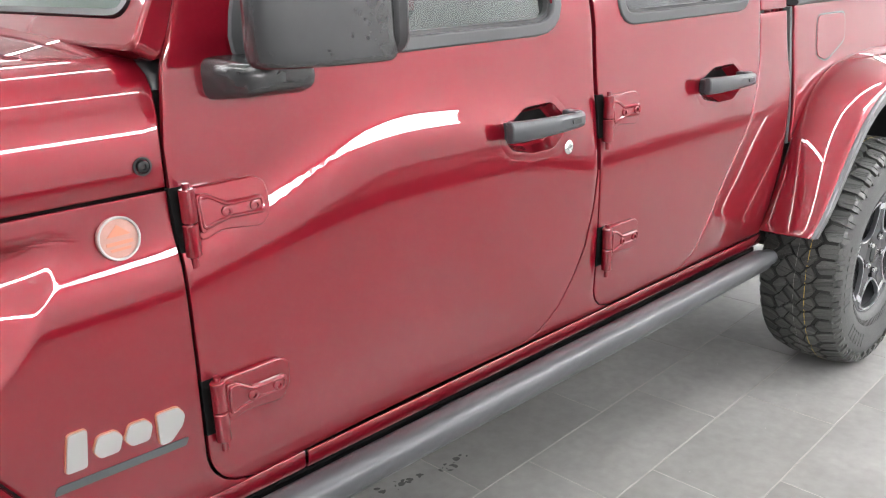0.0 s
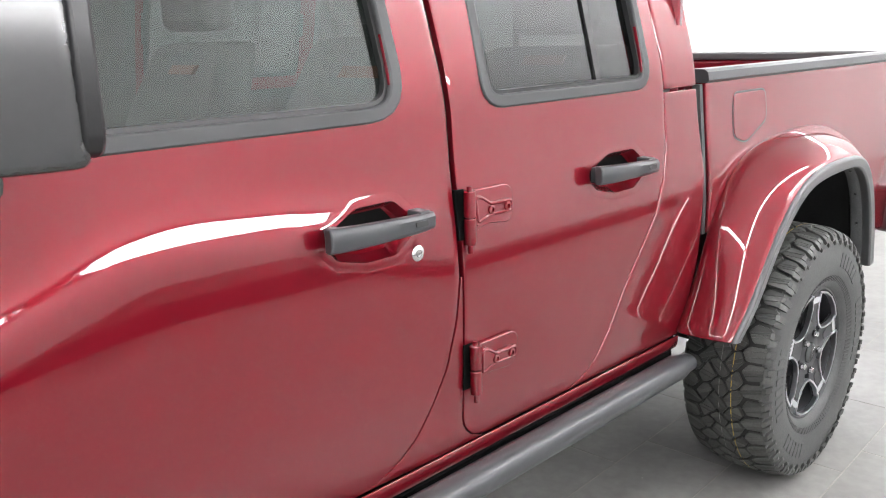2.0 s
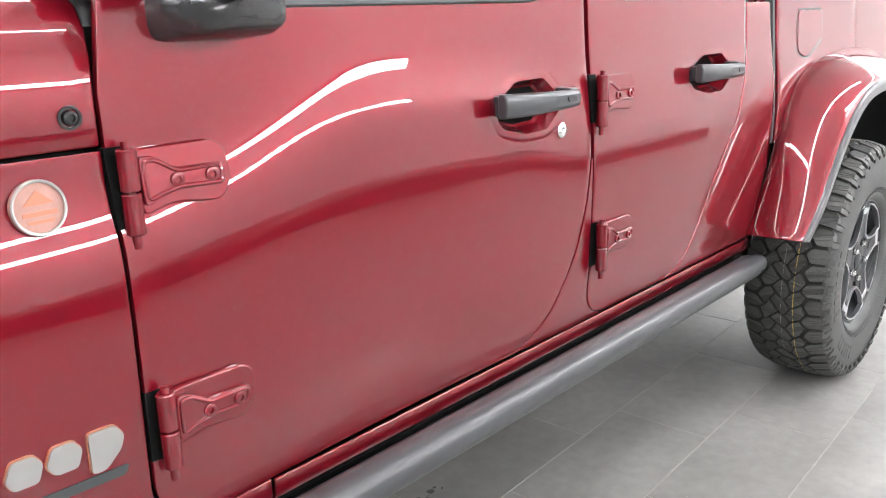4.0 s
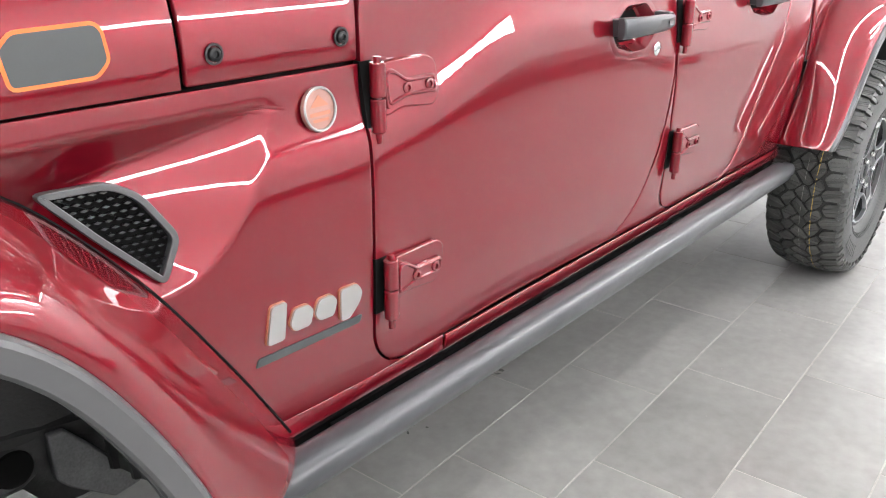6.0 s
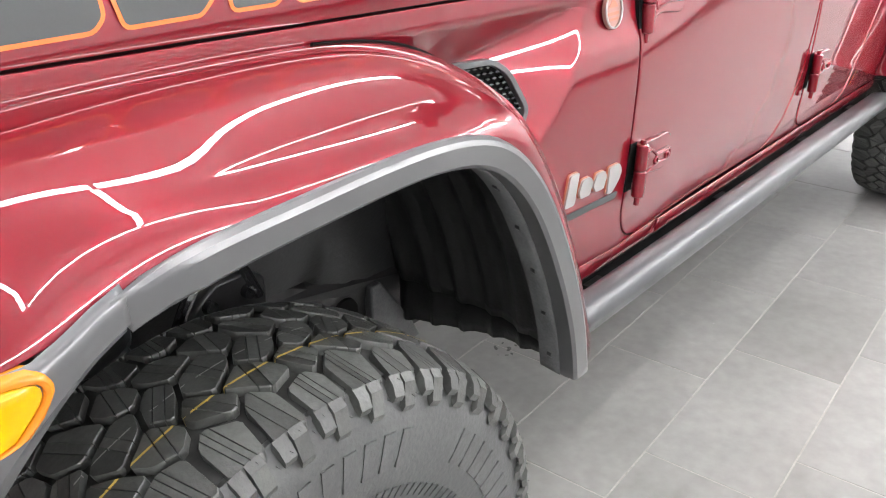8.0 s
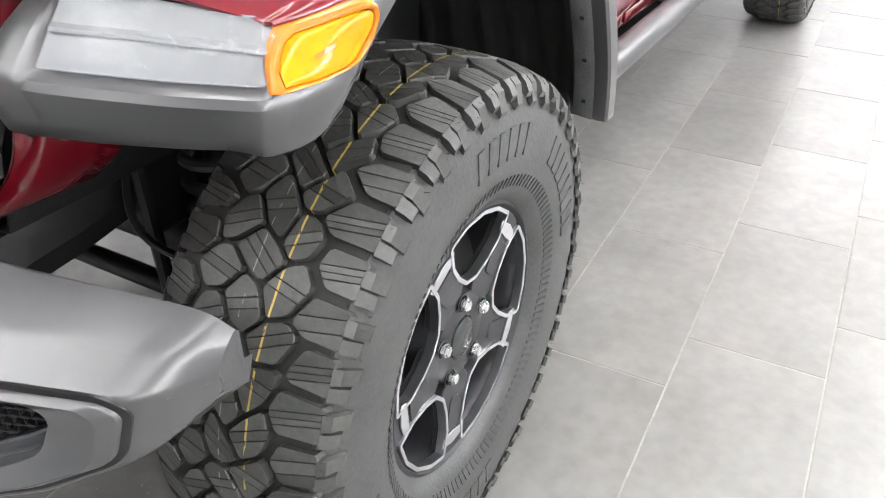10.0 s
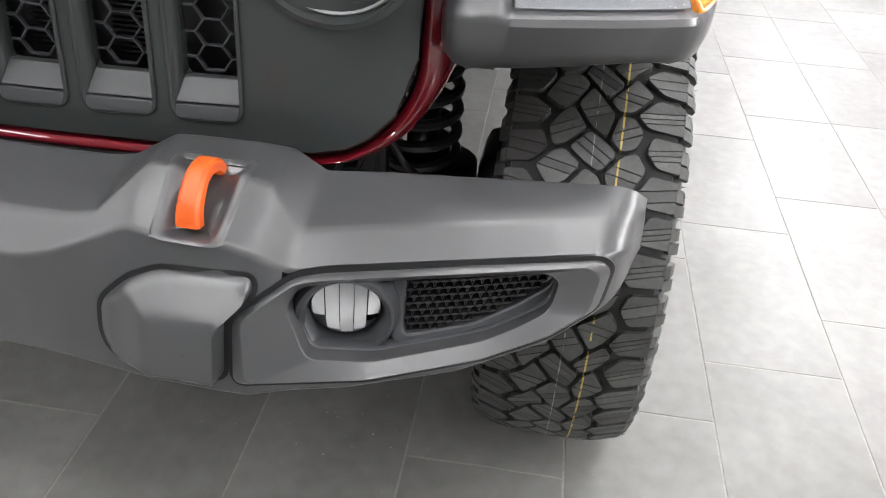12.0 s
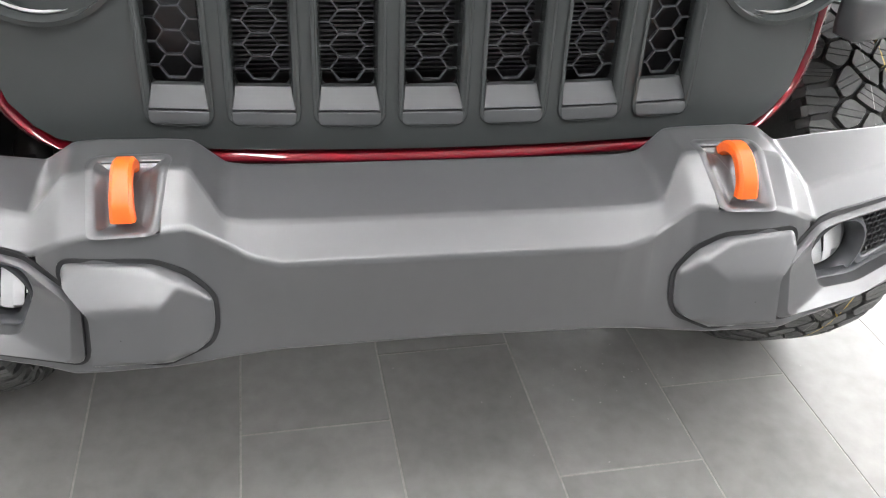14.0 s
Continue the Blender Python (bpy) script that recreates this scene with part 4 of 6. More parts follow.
def sipes(poly, d, cuts, gap=0.0010):
    """Splits a tread block by narrow cuts across d at the given offsets from its middle."""
    c = (sum(p[0] for p in poly) / len(poly), sum(p[1] for p in poly) / len(poly))
    n = math.hypot(*d)
    d = (d[0] / n, d[1] / n)
    done, rest = [], poly
    for off in cuts:
        halves = split(rest, (c[0] + d[0] * off, c[1] + d[1] * off), d, gap)
        if len(halves) < 2:
            continue
        rest = halves[0]
        done.append(halves[1])
    return done + [rest]


def drawn(poly, f, g=None):
    """An outline drawn together about its middle."""
    g = g or f
    c = (sum(q[0] for q in poly) / len(poly), sum(q[1] for q in poly) / len(poly))
    return [(c[0] + (a - c[0]) * f, c[1] + (v - c[1]) * g) for a, v in poly]


def tread_blocks():
    """All blocks of one tyre: five rows that interlock along zigzag grooves, with thin sipes."""
    rng = random.Random(4)
    n = 45
    steps = [1 + rng.uniform(-0.035, 0.035) for _ in range(n)]
    total, at, bm = sum(steps), 0.0, bmesh.new()
    pitch = 2 * math.pi * R_TREAD / total
    # each zigzag: place across, swing, start of its first corner in pitches
    zig = [(-0.1275, 0.0, 0.0), (-0.069, 0.0100, 0.0), (-0.025, 0.0110, 0.3), (0.022, 0.0110, 0.05), (0.066, 0.0100, 0.35), (0.1275, 0.0, 0.35)]
    # each row: the corner at which its blocks start on the lower and on the upper zigzag
    starts = [(0.0, 0.0), (0.5, 0.3), (0.8, 1.05), (0.55, 0.35), (0.85, 0.85)]
    lean = [0.0, 0.45, -0.7, 0.45, 0.0]
    # every corner is pushed a little out of line, the same for the blocks on both sides of it
    push = [[(rng.uniform(-0.13, 0.13), rng.uniform(-0.0062, 0.0062)) if 0 < i < 5 else (0.0, 0.0) for _ in range(2 * n)] for i in range(6)]

    def edge(i, k, u):
        c, swing, q = zig[i]
        m = round(2 * (u - q))
        du, dv = push[i][(m + 2 * k) % (2 * n)]
        return (u + du, c + dv + swing * (-1 if m % 2 else 1) * -1)

    for k in range(n):
        p = pitch * steps[k]
        u0 = pitch * at
        at += steps[k]
        blocks = []
        for i, (lo, hi) in enumerate(starts):
            low = [edge(i, k, lo + d) for d in (0.0, 0.5, 1.0)]
            high = [edge(i + 1, k, hi + d) for d in (1.0, 0.5, 0.0)]
            outline = [(u * p, v) for u, v in low + high]
            if i in (0, 4):
                # shoulder lugs: long and short by turns, with a stepped flank and wide gaps between them
                sign = 1 if i else -1
                outline = drawn(inset(outline, 0.0040), 0.91, 1.0)
                if k % 2:
                    outline = [(a, v if abs(v) > 0.09 else v + sign * 0.007) for a, v in outline]
                outline = roundpoly(outline, 0.004, 1)
                blocks += sipes(outline, (1, 0.20 * sign), (-0.0080, 0.0, 0.0080) if k % 3 else (-0.0085, 0.0085), 0.0009)
            else:
                outline = roundpoly(inset(outline, 0.0041), 0.004, 1)
                blocks += sipes(outline, (1, lean[i] if k % 2 else -0.5 * lean[i]), (-0.0062, 0.0062), 0.0008)
        for poly in blocks:
            c = (sum(q[0] for q in poly) / len(poly), sum(q[1] for q in poly) / len(poly))
            rings = []
            for grow, drop in ((1.03, 0.0130), (1.0, 0.0014), (0.955, 0.0)):
                ring = []
                for a, v in poly:
                    a2, v2 = c[0] + (a - c[0]) * grow, c[1] + (v - c[1]) * grow
                    ang = (u0 + a2) / R_TREAD
                    r = crown_r(v2) - drop
                    ring.append(bm.verts.new((r * math.cos(ang), -v2, r * math.sin(ang))))
                rings.append(ring)
            m = len(poly)
            for lo, hi in zip(rings, rings[1:]):
                for i in range(m):
                    bm.faces.new([lo[i], lo[(i + 1) % m], hi[(i + 1) % m], hi[i]])
            bm.faces.new(rings[-1])
        # lugs that run from the shoulder down the outer and inner sidewall
        for sign, phase in ((1, 0.08), (-1, 0.58)):
            for a0, a1, r1, v1 in ((0.02, 0.36, 0.360, 0.1375), (0.42, 0.72, 0.374, 0.1365)):
                prof = [(0.1235, crown_r(0.1235) + 0.0005), (0.1325, 0.394), (v1 + 0.0025, r1 + 0.008), (v1 - 0.0005, r1), (0.118, 0.385)]
                ends = []
                for a in (a0, a1):
                    ang = (u0 + (a + phase) * p) / R_TREAD
                    ends.append([bm.verts.new((r * math.cos(ang), -sign * v, r * math.sin(ang))) for v, r in prof])
                for i in range(5):
                    bm.faces.new([ends[0][i], ends[0][(i + 1) % 5], ends[1][(i + 1) % 5], ends[1][i]])
                bm.faces.new(ends[0][::-1])
                bm.faces.new(ends[1])
    bmesh.ops.recalc_face_normals(bm, faces=bm.faces[:])
    return bm


def hairs():
    """Moulding nibs on a new tyre's shoulder."""
    rng, out = random.Random(9), bmesh.new()
    for k in range(150):
        a, v = 2 * math.pi * k / 150 + rng.uniform(-0.01, 0.01), rng.choice((0.126, 0.131, 0.134))
        r = crown_r(0.1255) - (0.002 if v < 0.13 else rng.uniform(0.01, 0.03))
        tip = Vector((r + rng.uniform(-0.002, 0.003), -(v + rng.uniform(0.005, 0.009)), rng.uniform(-0.002, 0.002)))
        base = Vector((r, -v + 0.002, 0))
        m = Matrix.Rotation(-a, 4, "Y")
        vs = [out.verts.new(m @ (base + Vector(d))) for d in ((0.0007, 0, 0), (-0.0004, 0, 0.0006), (-0.0004, 0, -0.0006))]
        t = out.verts.new(m @ tip)
        for i in range(3):
            out.faces.new([vs[i], vs[(i + 1) % 3], t])
    return out


def polar(r, deg):
    return (r * math.cos(radians(deg)), r * math.sin(radians(deg)))


def build_wheel():
    """Alloy wheel with five broad dark spokes edged in bright metal, and an all-terrain tyre. Its outer side looks to -y."""
    face = lambda u, v, w: (u, -0.072 - w, v)
    w = part("wheel", turned([(0.11, 0.214), (0.11, 0.205), (0.0, 0.196), (-0.085, 0.198), (-0.106, 0.206), (-0.112, 0.212), (-0.108, 0.221), (-0.098, 0.216)], 64), RIMDARK, truck, "dark alloy wheel with bright-edged spokes and all-terrain tyre")
    prof = [(0.100, 0.214), (0.118, 0.225), (0.134, 0.262), (0.1385, 0.305), (0.1365, 0.345), (0.129, 0.378), (0.116, 0.394), (0.09, 0.398), (0.0, 0.400),
            (-0.09, 0.398), (-0.116, 0.394), (-0.129, 0.378), (-0.1365, 0.345), (-0.1385, 0.305), (-0.134, 0.262), (-0.126, 0.240), (-0.124, 0.236), (-0.118, 0.225), (-0.104, 0.214)]
    part("tyre", turned(prof, 96), RUBBER, w, "black all-terrain tyre", 30)
    part("tread", tread_blocks(), TREAD, w, "chunky sipped tread blocks", 25)["kind"] = "stuff"
    # band under the blocks, its dark colour deepens the grooves' shade
    part("tread_base", turned([(0.114, 0.3985), (0.09, 0.4035), (0.0, 0.4070), (-0.09, 0.4035), (-0.114, 0.3985)], 96), GROOVE, w, "floor of the tread grooves, darkened in place of shade")
    part("nib", hairs(), RUBBER, w)["kind"] = "stuff"
    # raised writing on the sidewall as plain bars, and two rows of fine ribs
    bars = []
    for start, count in ((20, 8), (80, 6), (200, 8), (262, 6)):
        for k in range(count):
            a = start + 5.4 * k
            q = [polar(r, a + d) for r, d in ((0.292, -1.9), (0.292, 1.9), (0.338, 1.5), (0.338, -1.5))]
            bars.append(slab(q, lambda u, v, d: (u, -0.1355 - d - 0.0030 * (1 - abs(math.hypot(u, v) - 0.31) / 0.05), v), 0.0022))
    part("sidewall_bar", join(*bars), RUBBER, w)["kind"] = "stuff"
    ribs = []
    for k in range(120):
        q = [polar(r, 3 * k + d) for r, d in ((0.243, -0.8), (0.243, 0.7), (0.262, 1.6), (0.262, 0.2))]
        ribs.append(slab(q, lambda u, v, d: (u, -(0.1265 + (math.hypot(u, v) - 0.243) * 0.40) - d, v), 0.0020))
    part("sidewall_rib", join(*ribs), RUBBER, w)["kind"] = "stuff"
    # centre disc and spokes: a dark face with five openings
    outline = lambda mid: [polar(0.100, mid - 9), polar(0.124, mid - 21), polar(0.158, mid - 27), polar(0.200, mid - 27), polar(0.2035, mid - 14), polar(0.2045, mid), polar(0.2035, mid + 14), polar(0.200, mid + 27), polar(0.158, mid + 27), polar(0.124, mid + 21), polar(0.100, mid + 9)]
    segs = []
    for k in range(5):
        mid, nxt = 72 * k + 18, 72 * k + 90
        here, there = outline(mid), outline(nxt)
        spoke = [polar(0.03, mid + 36), here[10], here[9], here[8], here[7], polar(0.2065, mid + 28), polar(0.208, mid + 36), polar(0.2065, nxt - 28), there[3], there[2], there[1], there[0]]
        segs.append(slab(spoke, lambda u, v, d: (u, -0.074 - d - 0.012 * math.hypot(u, v) / 0.2, v), 0.020))
    part("spoke_face", join(*segs), RIMDARK, w, "dark grey spokes", bevel=0.002)
    for k in range(5):
        o = roundpoly(outline(72 * k + 18), 0.004, 2)
        part("spoke_edge", ring_plate(inset(o, -0.0042), inset(o, 0.0022), lambda u, v, d: (u, -0.0955 - d - 0.012 * math.hypot(u, v) / 0.2 + (0.012 if d == 0 else 0), v), 0.003), MACHINED, w, "bright machined edge of the spoke opening")
        mid = 72 * k + 54
        tip = [polar(0.172, mid - 10), polar(0.187, mid - 11), polar(0.190, mid), polar(0.187, mid + 11), polar(0.172, mid + 10), polar(0.168, mid)]
        part("spoke_tip", slab(tip, lambda u, v, d: (u, -0.0945 - d - 0.012 * math.hypot(u, v) / 0.2, v), 0.0028), MACHINED, w, "bright machined end of the spoke", bevel=0.0008)
        sp = [polar(0.106, mid - 7), polar(0.163, mid - 9), polar(0.163, mid + 9), polar(0.106, mid + 7)]
        part("spoke_rib", slab(roundpoly(sp, 0.006, 2), lambda u, v, d: (u, -0.094 - d - 0.012 * math.hypot(u, v) / 0.2, v), 0.0025), RIMDARK, w, bevel=0.001)
    part("hub_disc", turned([(0.0, 0.09), (-0.060, 0.09), (-0.078, 0.082), (-0.098, 0.074), (-0.100, 0.05), (-0.100, 0.036), (-0.092, 0.034), (-0.092, 0)], 40), RIMDARK, w)
    part("centre_cap", turned([(-0.09, 0.034), (-0.102, 0.033), (-0.106, 0.028), (-0.107, 0)], 32), SATIN, w, "black centre cap")
    for k in range(5):
        x, z = polar(0.0635, 72 * k + 30)
        part("nut_well", moved(turned([(-0.1015, 0.0165), (-0.1015, 0.0135), (-0.098, 0.0135)], 20), Matrix.Translation((x, 0, z))), BLACK, w)
        nut = [[(x + 0.0105 * q * math.cos(radians(60 * i)), y, z + 0.0105 * q * math.sin(radians(60 * i))) for i in range(6)] for y, q in ((-0.085, 1), (-0.108, 1), (-0.113, 0.75))]
        part("lug_nut", closed(nut), CHROME, w, "chrome lug nut", 30)
    part("brake_disc", turned([(-0.01, 0.165), (-0.035, 0.165), (-0.035, 0.08), (-0.01, 0.08)], 40), STEEL, w)
    return w


first = build_wheel()
first.matrix_basis = pose(-0.030, -TYRE_MID, 0.413, 0, 10, 0)
for x, s, spin in ((3.505, -1, 38), (-0.030, 1, 10), (3.505, 1, 60)):
    other = copy_thing(first, pose(x, s * TYRE_MID, 0.413, 0, spin, 180 if s > 0 else 0))
    other.parent = truck


# ---------------------------------------------------------------- front end
def face_x(y):
    """The grille's face, bowed across."""
    a = abs(y)
    return -0.527 + 0.17 * a * a + 1.6 * max(0, a - 0.47) ** 2


GZ = lambda z: 0.06 * (z - 0.75)           # leans back a little
SLOTS = [0.002 + 0.1067 * k for k in range(-3, 4)]
cols = [-0.575, -0.55, -0.52, -0.49, -0.45, -0.42]
for c in SLOTS:
    cols += [c - 0.041, c - 0.02, c + 0.0, c + 0.02, c + 0.041]
cols += [0.42, 0.45, 0.49, 0.52, 0.55, 0.575]
gz = [0.712, 0.720, 0.731, 0.744, 0.760, 0.80, 0.84, 0.88, 0.92, 0.96, 1.0, 1.04, 1.062, 1.08, 1.11]


def low_edge(y):
    """Lower outline of the grille, with round corners."""
    a = abs(y)
    return 0.712 + (0.13 - math.sqrt(max(0, 0.13 ** 2 - (a - 0.445) ** 2)) if a > 0.445 else 0)


rows = []
for z in gz:
    row = []
    for y in cols:
        lo = low_edge(y)
        zz = lo + (z - 0.712) * (1.11 - lo) / (1.11 - 0.712) if abs(y) > 0.41 else z
        row.append((face_x(y) + GZ(zz) + (0.010 if z == 0.712 else 0), y, zz))
    rows.append(row)


def in_slot(i, j):
    m, h = (cols[j] + cols[j + 1]) / 2, (gz[i] + gz[i + 1]) / 2
    return 0.760 < h < 1.062 and any(abs(m - c) < 0.041 for c in SLOTS)


grille = part("grille", sheet(rows, (-1, 0, 0), skip=in_slot), SATIN, truck, "matt black grille with seven slots", 50, 0.012, 0.005)
for c in SLOTS:
    put = lambda u, v, w: (face_x(u) + GZ(v) - w, u, v)
    o = rounded(c - 0.046, c + 0.046, 0.7535, 1.066, 0.020, 4)
    i1 = rounded(c - 0.0405, c + 0.0405, 0.757, 1.058, 0.018, 4)
    i2 = rounded(c - 0.033, c + 0.033, 0.803, 1.05, 0.010, 4)
    b = part("slot_bezel", ring_plate(o, i1, put, 0.004), SATIN, grille, bevel=0.002)
    # the sloping inside of the slot, gloss black, deepest at the foot
    inner = sheet([[put(u, v, 0.002) for u, v in i1], [put(u, v, -0.030) for u, v in i2]], (-1, 0, 0), ring=True)
    part("slot_wall", inner, SATIN, b, solid=0.003)
    foot = closed([[put(c + q * e, z, d) for q in spread(-1, 1, 6)] + [put(c + q * e, z, d - 0.012) for q in spread(1, -1, 6)] for z, d, e in ((0.7575, 0.0055, 0.033), (0.760, 0.0055, 0.0375), (0.766, 0.0045, 0.0400), (0.775, 0.0015, 0.0400))])
    part("slot_foot", foot, LIP, b, "smooth lower lip of the slot", bevel=0.001)
    foot = closed([[put(c + q * e, z, d) for q in spread(-1, 1, 6)] + [put(c + q * e, z, d - 0.012) for q in spread(1, -1, 6)] for z, d, e in ((0.7775, 0.000, 0.0395), (0.804, -0.020, 0.0345))])
    part("slot_ramp", foot, LIP, b, bevel=0.001)
    # honeycomb
    cells = []
    a = 0.0197
    for r in range(-1, 12):
        for k in range(-2, 3):
            cy, cz = c + k * a * 1.5 * 1.12, 0.826 + (r + (0.5 if k % 2 else 0)) * a * 1.645
            pts = [(cy + 1.12 * a * math.cos(radians(60 * q)), cz + 0.95 * a * math.sin(radians(60 * q))) for q in range(6)]
            for q in range(6):
                p0, p1 = pts[q], pts[(q + 1) % 6]
                if q < 3 and all(0.80 < p[1] < 1.055 for p in (p0, p1)) and max(abs(p0[0] - c), abs(p1[0] - c)) < 0.050 and min(abs(p0[0] - c), abs(p1[0] - c)) < 0.033:
                    cells.append((p0, p1))
    bars = []
    for p0, p1 in cells:
        d = Vector(p1) - Vector(p0)
        n = Vector((-d.y, d.x)).normalized() * 0.0010
        q = [Vector(p0) + n, Vector(p1) + n, Vector(p1) - n, Vector(p0) - n]
        bars.append(slab([tuple(v) for v in q], lambda u, v, w: put(u, v, w - 0.034), 0.006))
    part("honeycomb", join(*bars), DARK, b, "black honeycomb insert")
    if abs(c) < 0.3:
        part("cooler_fin", join(*[box(-0.445, -0.43, c - 0.036, c + 0.036, z, z + 0.003) for z in spread(0.80, 1.05, 36)]), BLACK, b)["kind"] = "stuff"
part("cooler", box(-0.42, -0.36, -0.40, 0.40, 0.78, 1.08), BLACK, truck)

# red surround of the grille
path = []
for y in spread(-0.60, 0.60, 80):
    path.append(y)
ed = [(-0.43, -0.592, 1.10), (-0.425, -0.592, 1.0), (-0.425, -0.590, 0.90)]
arc = [(face_x(-0.445 - 0.142 * math.cos(radians(a))) + 0.020, -0.445 - 0.142 * math.cos(radians(a)), 0.842 - 0.142 * math.sin(radians(a))) for a in spread(5, 90, 12)]
left = ed + arc
flat = [(face_x(y) + 0.016, y, 0.700) for y in spread(-0.43, 0.43, 20)]
loop = left + flat + [(x, -y, z) for x, y, z in left[::-1]]
rows = []
for k, p in enumerate(loop):
    p = Vector(p)
    a = Vector(loop[max(0, k - 1)])
    b = Vector(loop[min(len(loop) - 1, k + 1)])
    t = (b - a).normalized()
    out = Vector((0, 0, -1)) if abs(t.y) > 0.99 else Vector((0, p.y, min(0, p.z - 0.842) * 1.0)).normalized()
    rows.append([tuple(p + Vector((dx, 0, 0)) + out * d) for dx, d in ((0.0, -0.016), (-0.012, -0.008), (-0.015, 0.0), (-0.008, 0.010), (0.012, 0.018), (0.07, 0.024), (0.12, 0.026))])
part("grille_surround", sheet(rows, (-0.6, 0, -1)), PAINT, truck, "red edge round the grille", 50, 0.006)

# round headlamps
for s in (-1, 1):
    y, z, x = s * 0.475, 1.003, face_x(0.475) + 0.012
    turn_ = Matrix.Translation((x, y, z)) @ Matrix.Rotation(radians(-90), 4, "Z")
    hl = part("headlamp", moved(turned([(0.005, 0.118), (-0.018, 0.116), (-0.020, 0.109), (-0.008, 0.106), (0.0, 0.102), (0.02, 0.098)], 48), turn_), SATIN, truck, "round headlamp in a black ring")
    part("chrome_ring", moved(turned([(-0.004, 0.1035), (-0.0075, 0.101), (-0.004, 0.0985)], 48), turn_), SILVER, hl)
    part("reflector", moved(turned([(0.012, 0.0985), (0.05, 0.07), (0.06, 0)], 40), turn_), CHROME, hl)
    part("lens", moved(turned([(0.006, 0.0985), (-0.006, 0.06), (-0.010, 0)], 40), turn_), CLEAR, hl).visible_shadow = False


def around(poly, centre, n=72):
    """A closed outline re-drawn as n points at even turns about a centre."""
    out = []
    for k in range(n):
        d = (math.cos(2 * math.pi * k / n), 0.6 * math.sin(2 * math.pi * k / n))
        best = 0.0
        for a, b in zip(poly, poly[1:] + poly[:1]):
            ex, ez, ax, az = b[0] - a[0], b[1] - a[1], a[0] - centre[0], a[1] - centre[1]
            det = d[1] * ex - d[0] * ez
            if abs(det) > 1e-12:
                r, q = (az * ex - ax * ez) / det, (d[0] * az - d[1] * ax) / det
                if r > 0 and -1e-6 <= q <= 1 + 1e-6:
                    best = max(best, r)
        out.append((centre[0] + d[0] * best, centre[1] + d[1] * best))
    return out


NOSE = glide([(-0.450, -0.602), (-0.486, -0.624), (-0.487, -0.690), (-0.455, -0.800), (-0.428, -0.868), (-0.405, -0.906), (-0.345, -0.928), (-0.300, -0.935), (-0.265, -0.937), (-0.240, -0.9365), (-0.214, -0.934)], 200)
NOSE_U = [0.0]
for a, b in zip(NOSE, NOSE[1:]):
    NOSE_U.append(NOSE_U[-1] + (b - a).length)


def nose_plan(u):
    return Vector([float(np.interp(u, NOSE_U, [p[q] for p in NOSE])) for q in (0, 1)])


def nose_at(s, u, z, out=0.0):
    """A point of the corner moulding's skin, a distance u along its plan, which leans back over its lower half."""
    p = nose_plan(u)
    t = (nose_plan(u + 0.006) - nose_plan(u - 0.006)).normalized()
    n = Vector((t.y, -t.x))
    if n.dot(p - Vector((-0.2, -0.6))) < 0:
        n = -n
    t = (nose_plan(u + 0.07) - nose_plan(u - 0.07)).normalized()
    m = Vector((t.y, -t.x))
    if m.dot(p - Vector((-0.2, -0.6))) < 0:
        m = -m
    lean = float(np.interp(u, [0.30, 0.37, 0.44, 0.46], [0.9, 0.8, 0.15, 0.0]))
    p = p + n * out - m * lean * max(0.0, z - 0.918)
    return (p.x, -s * p.y, z)


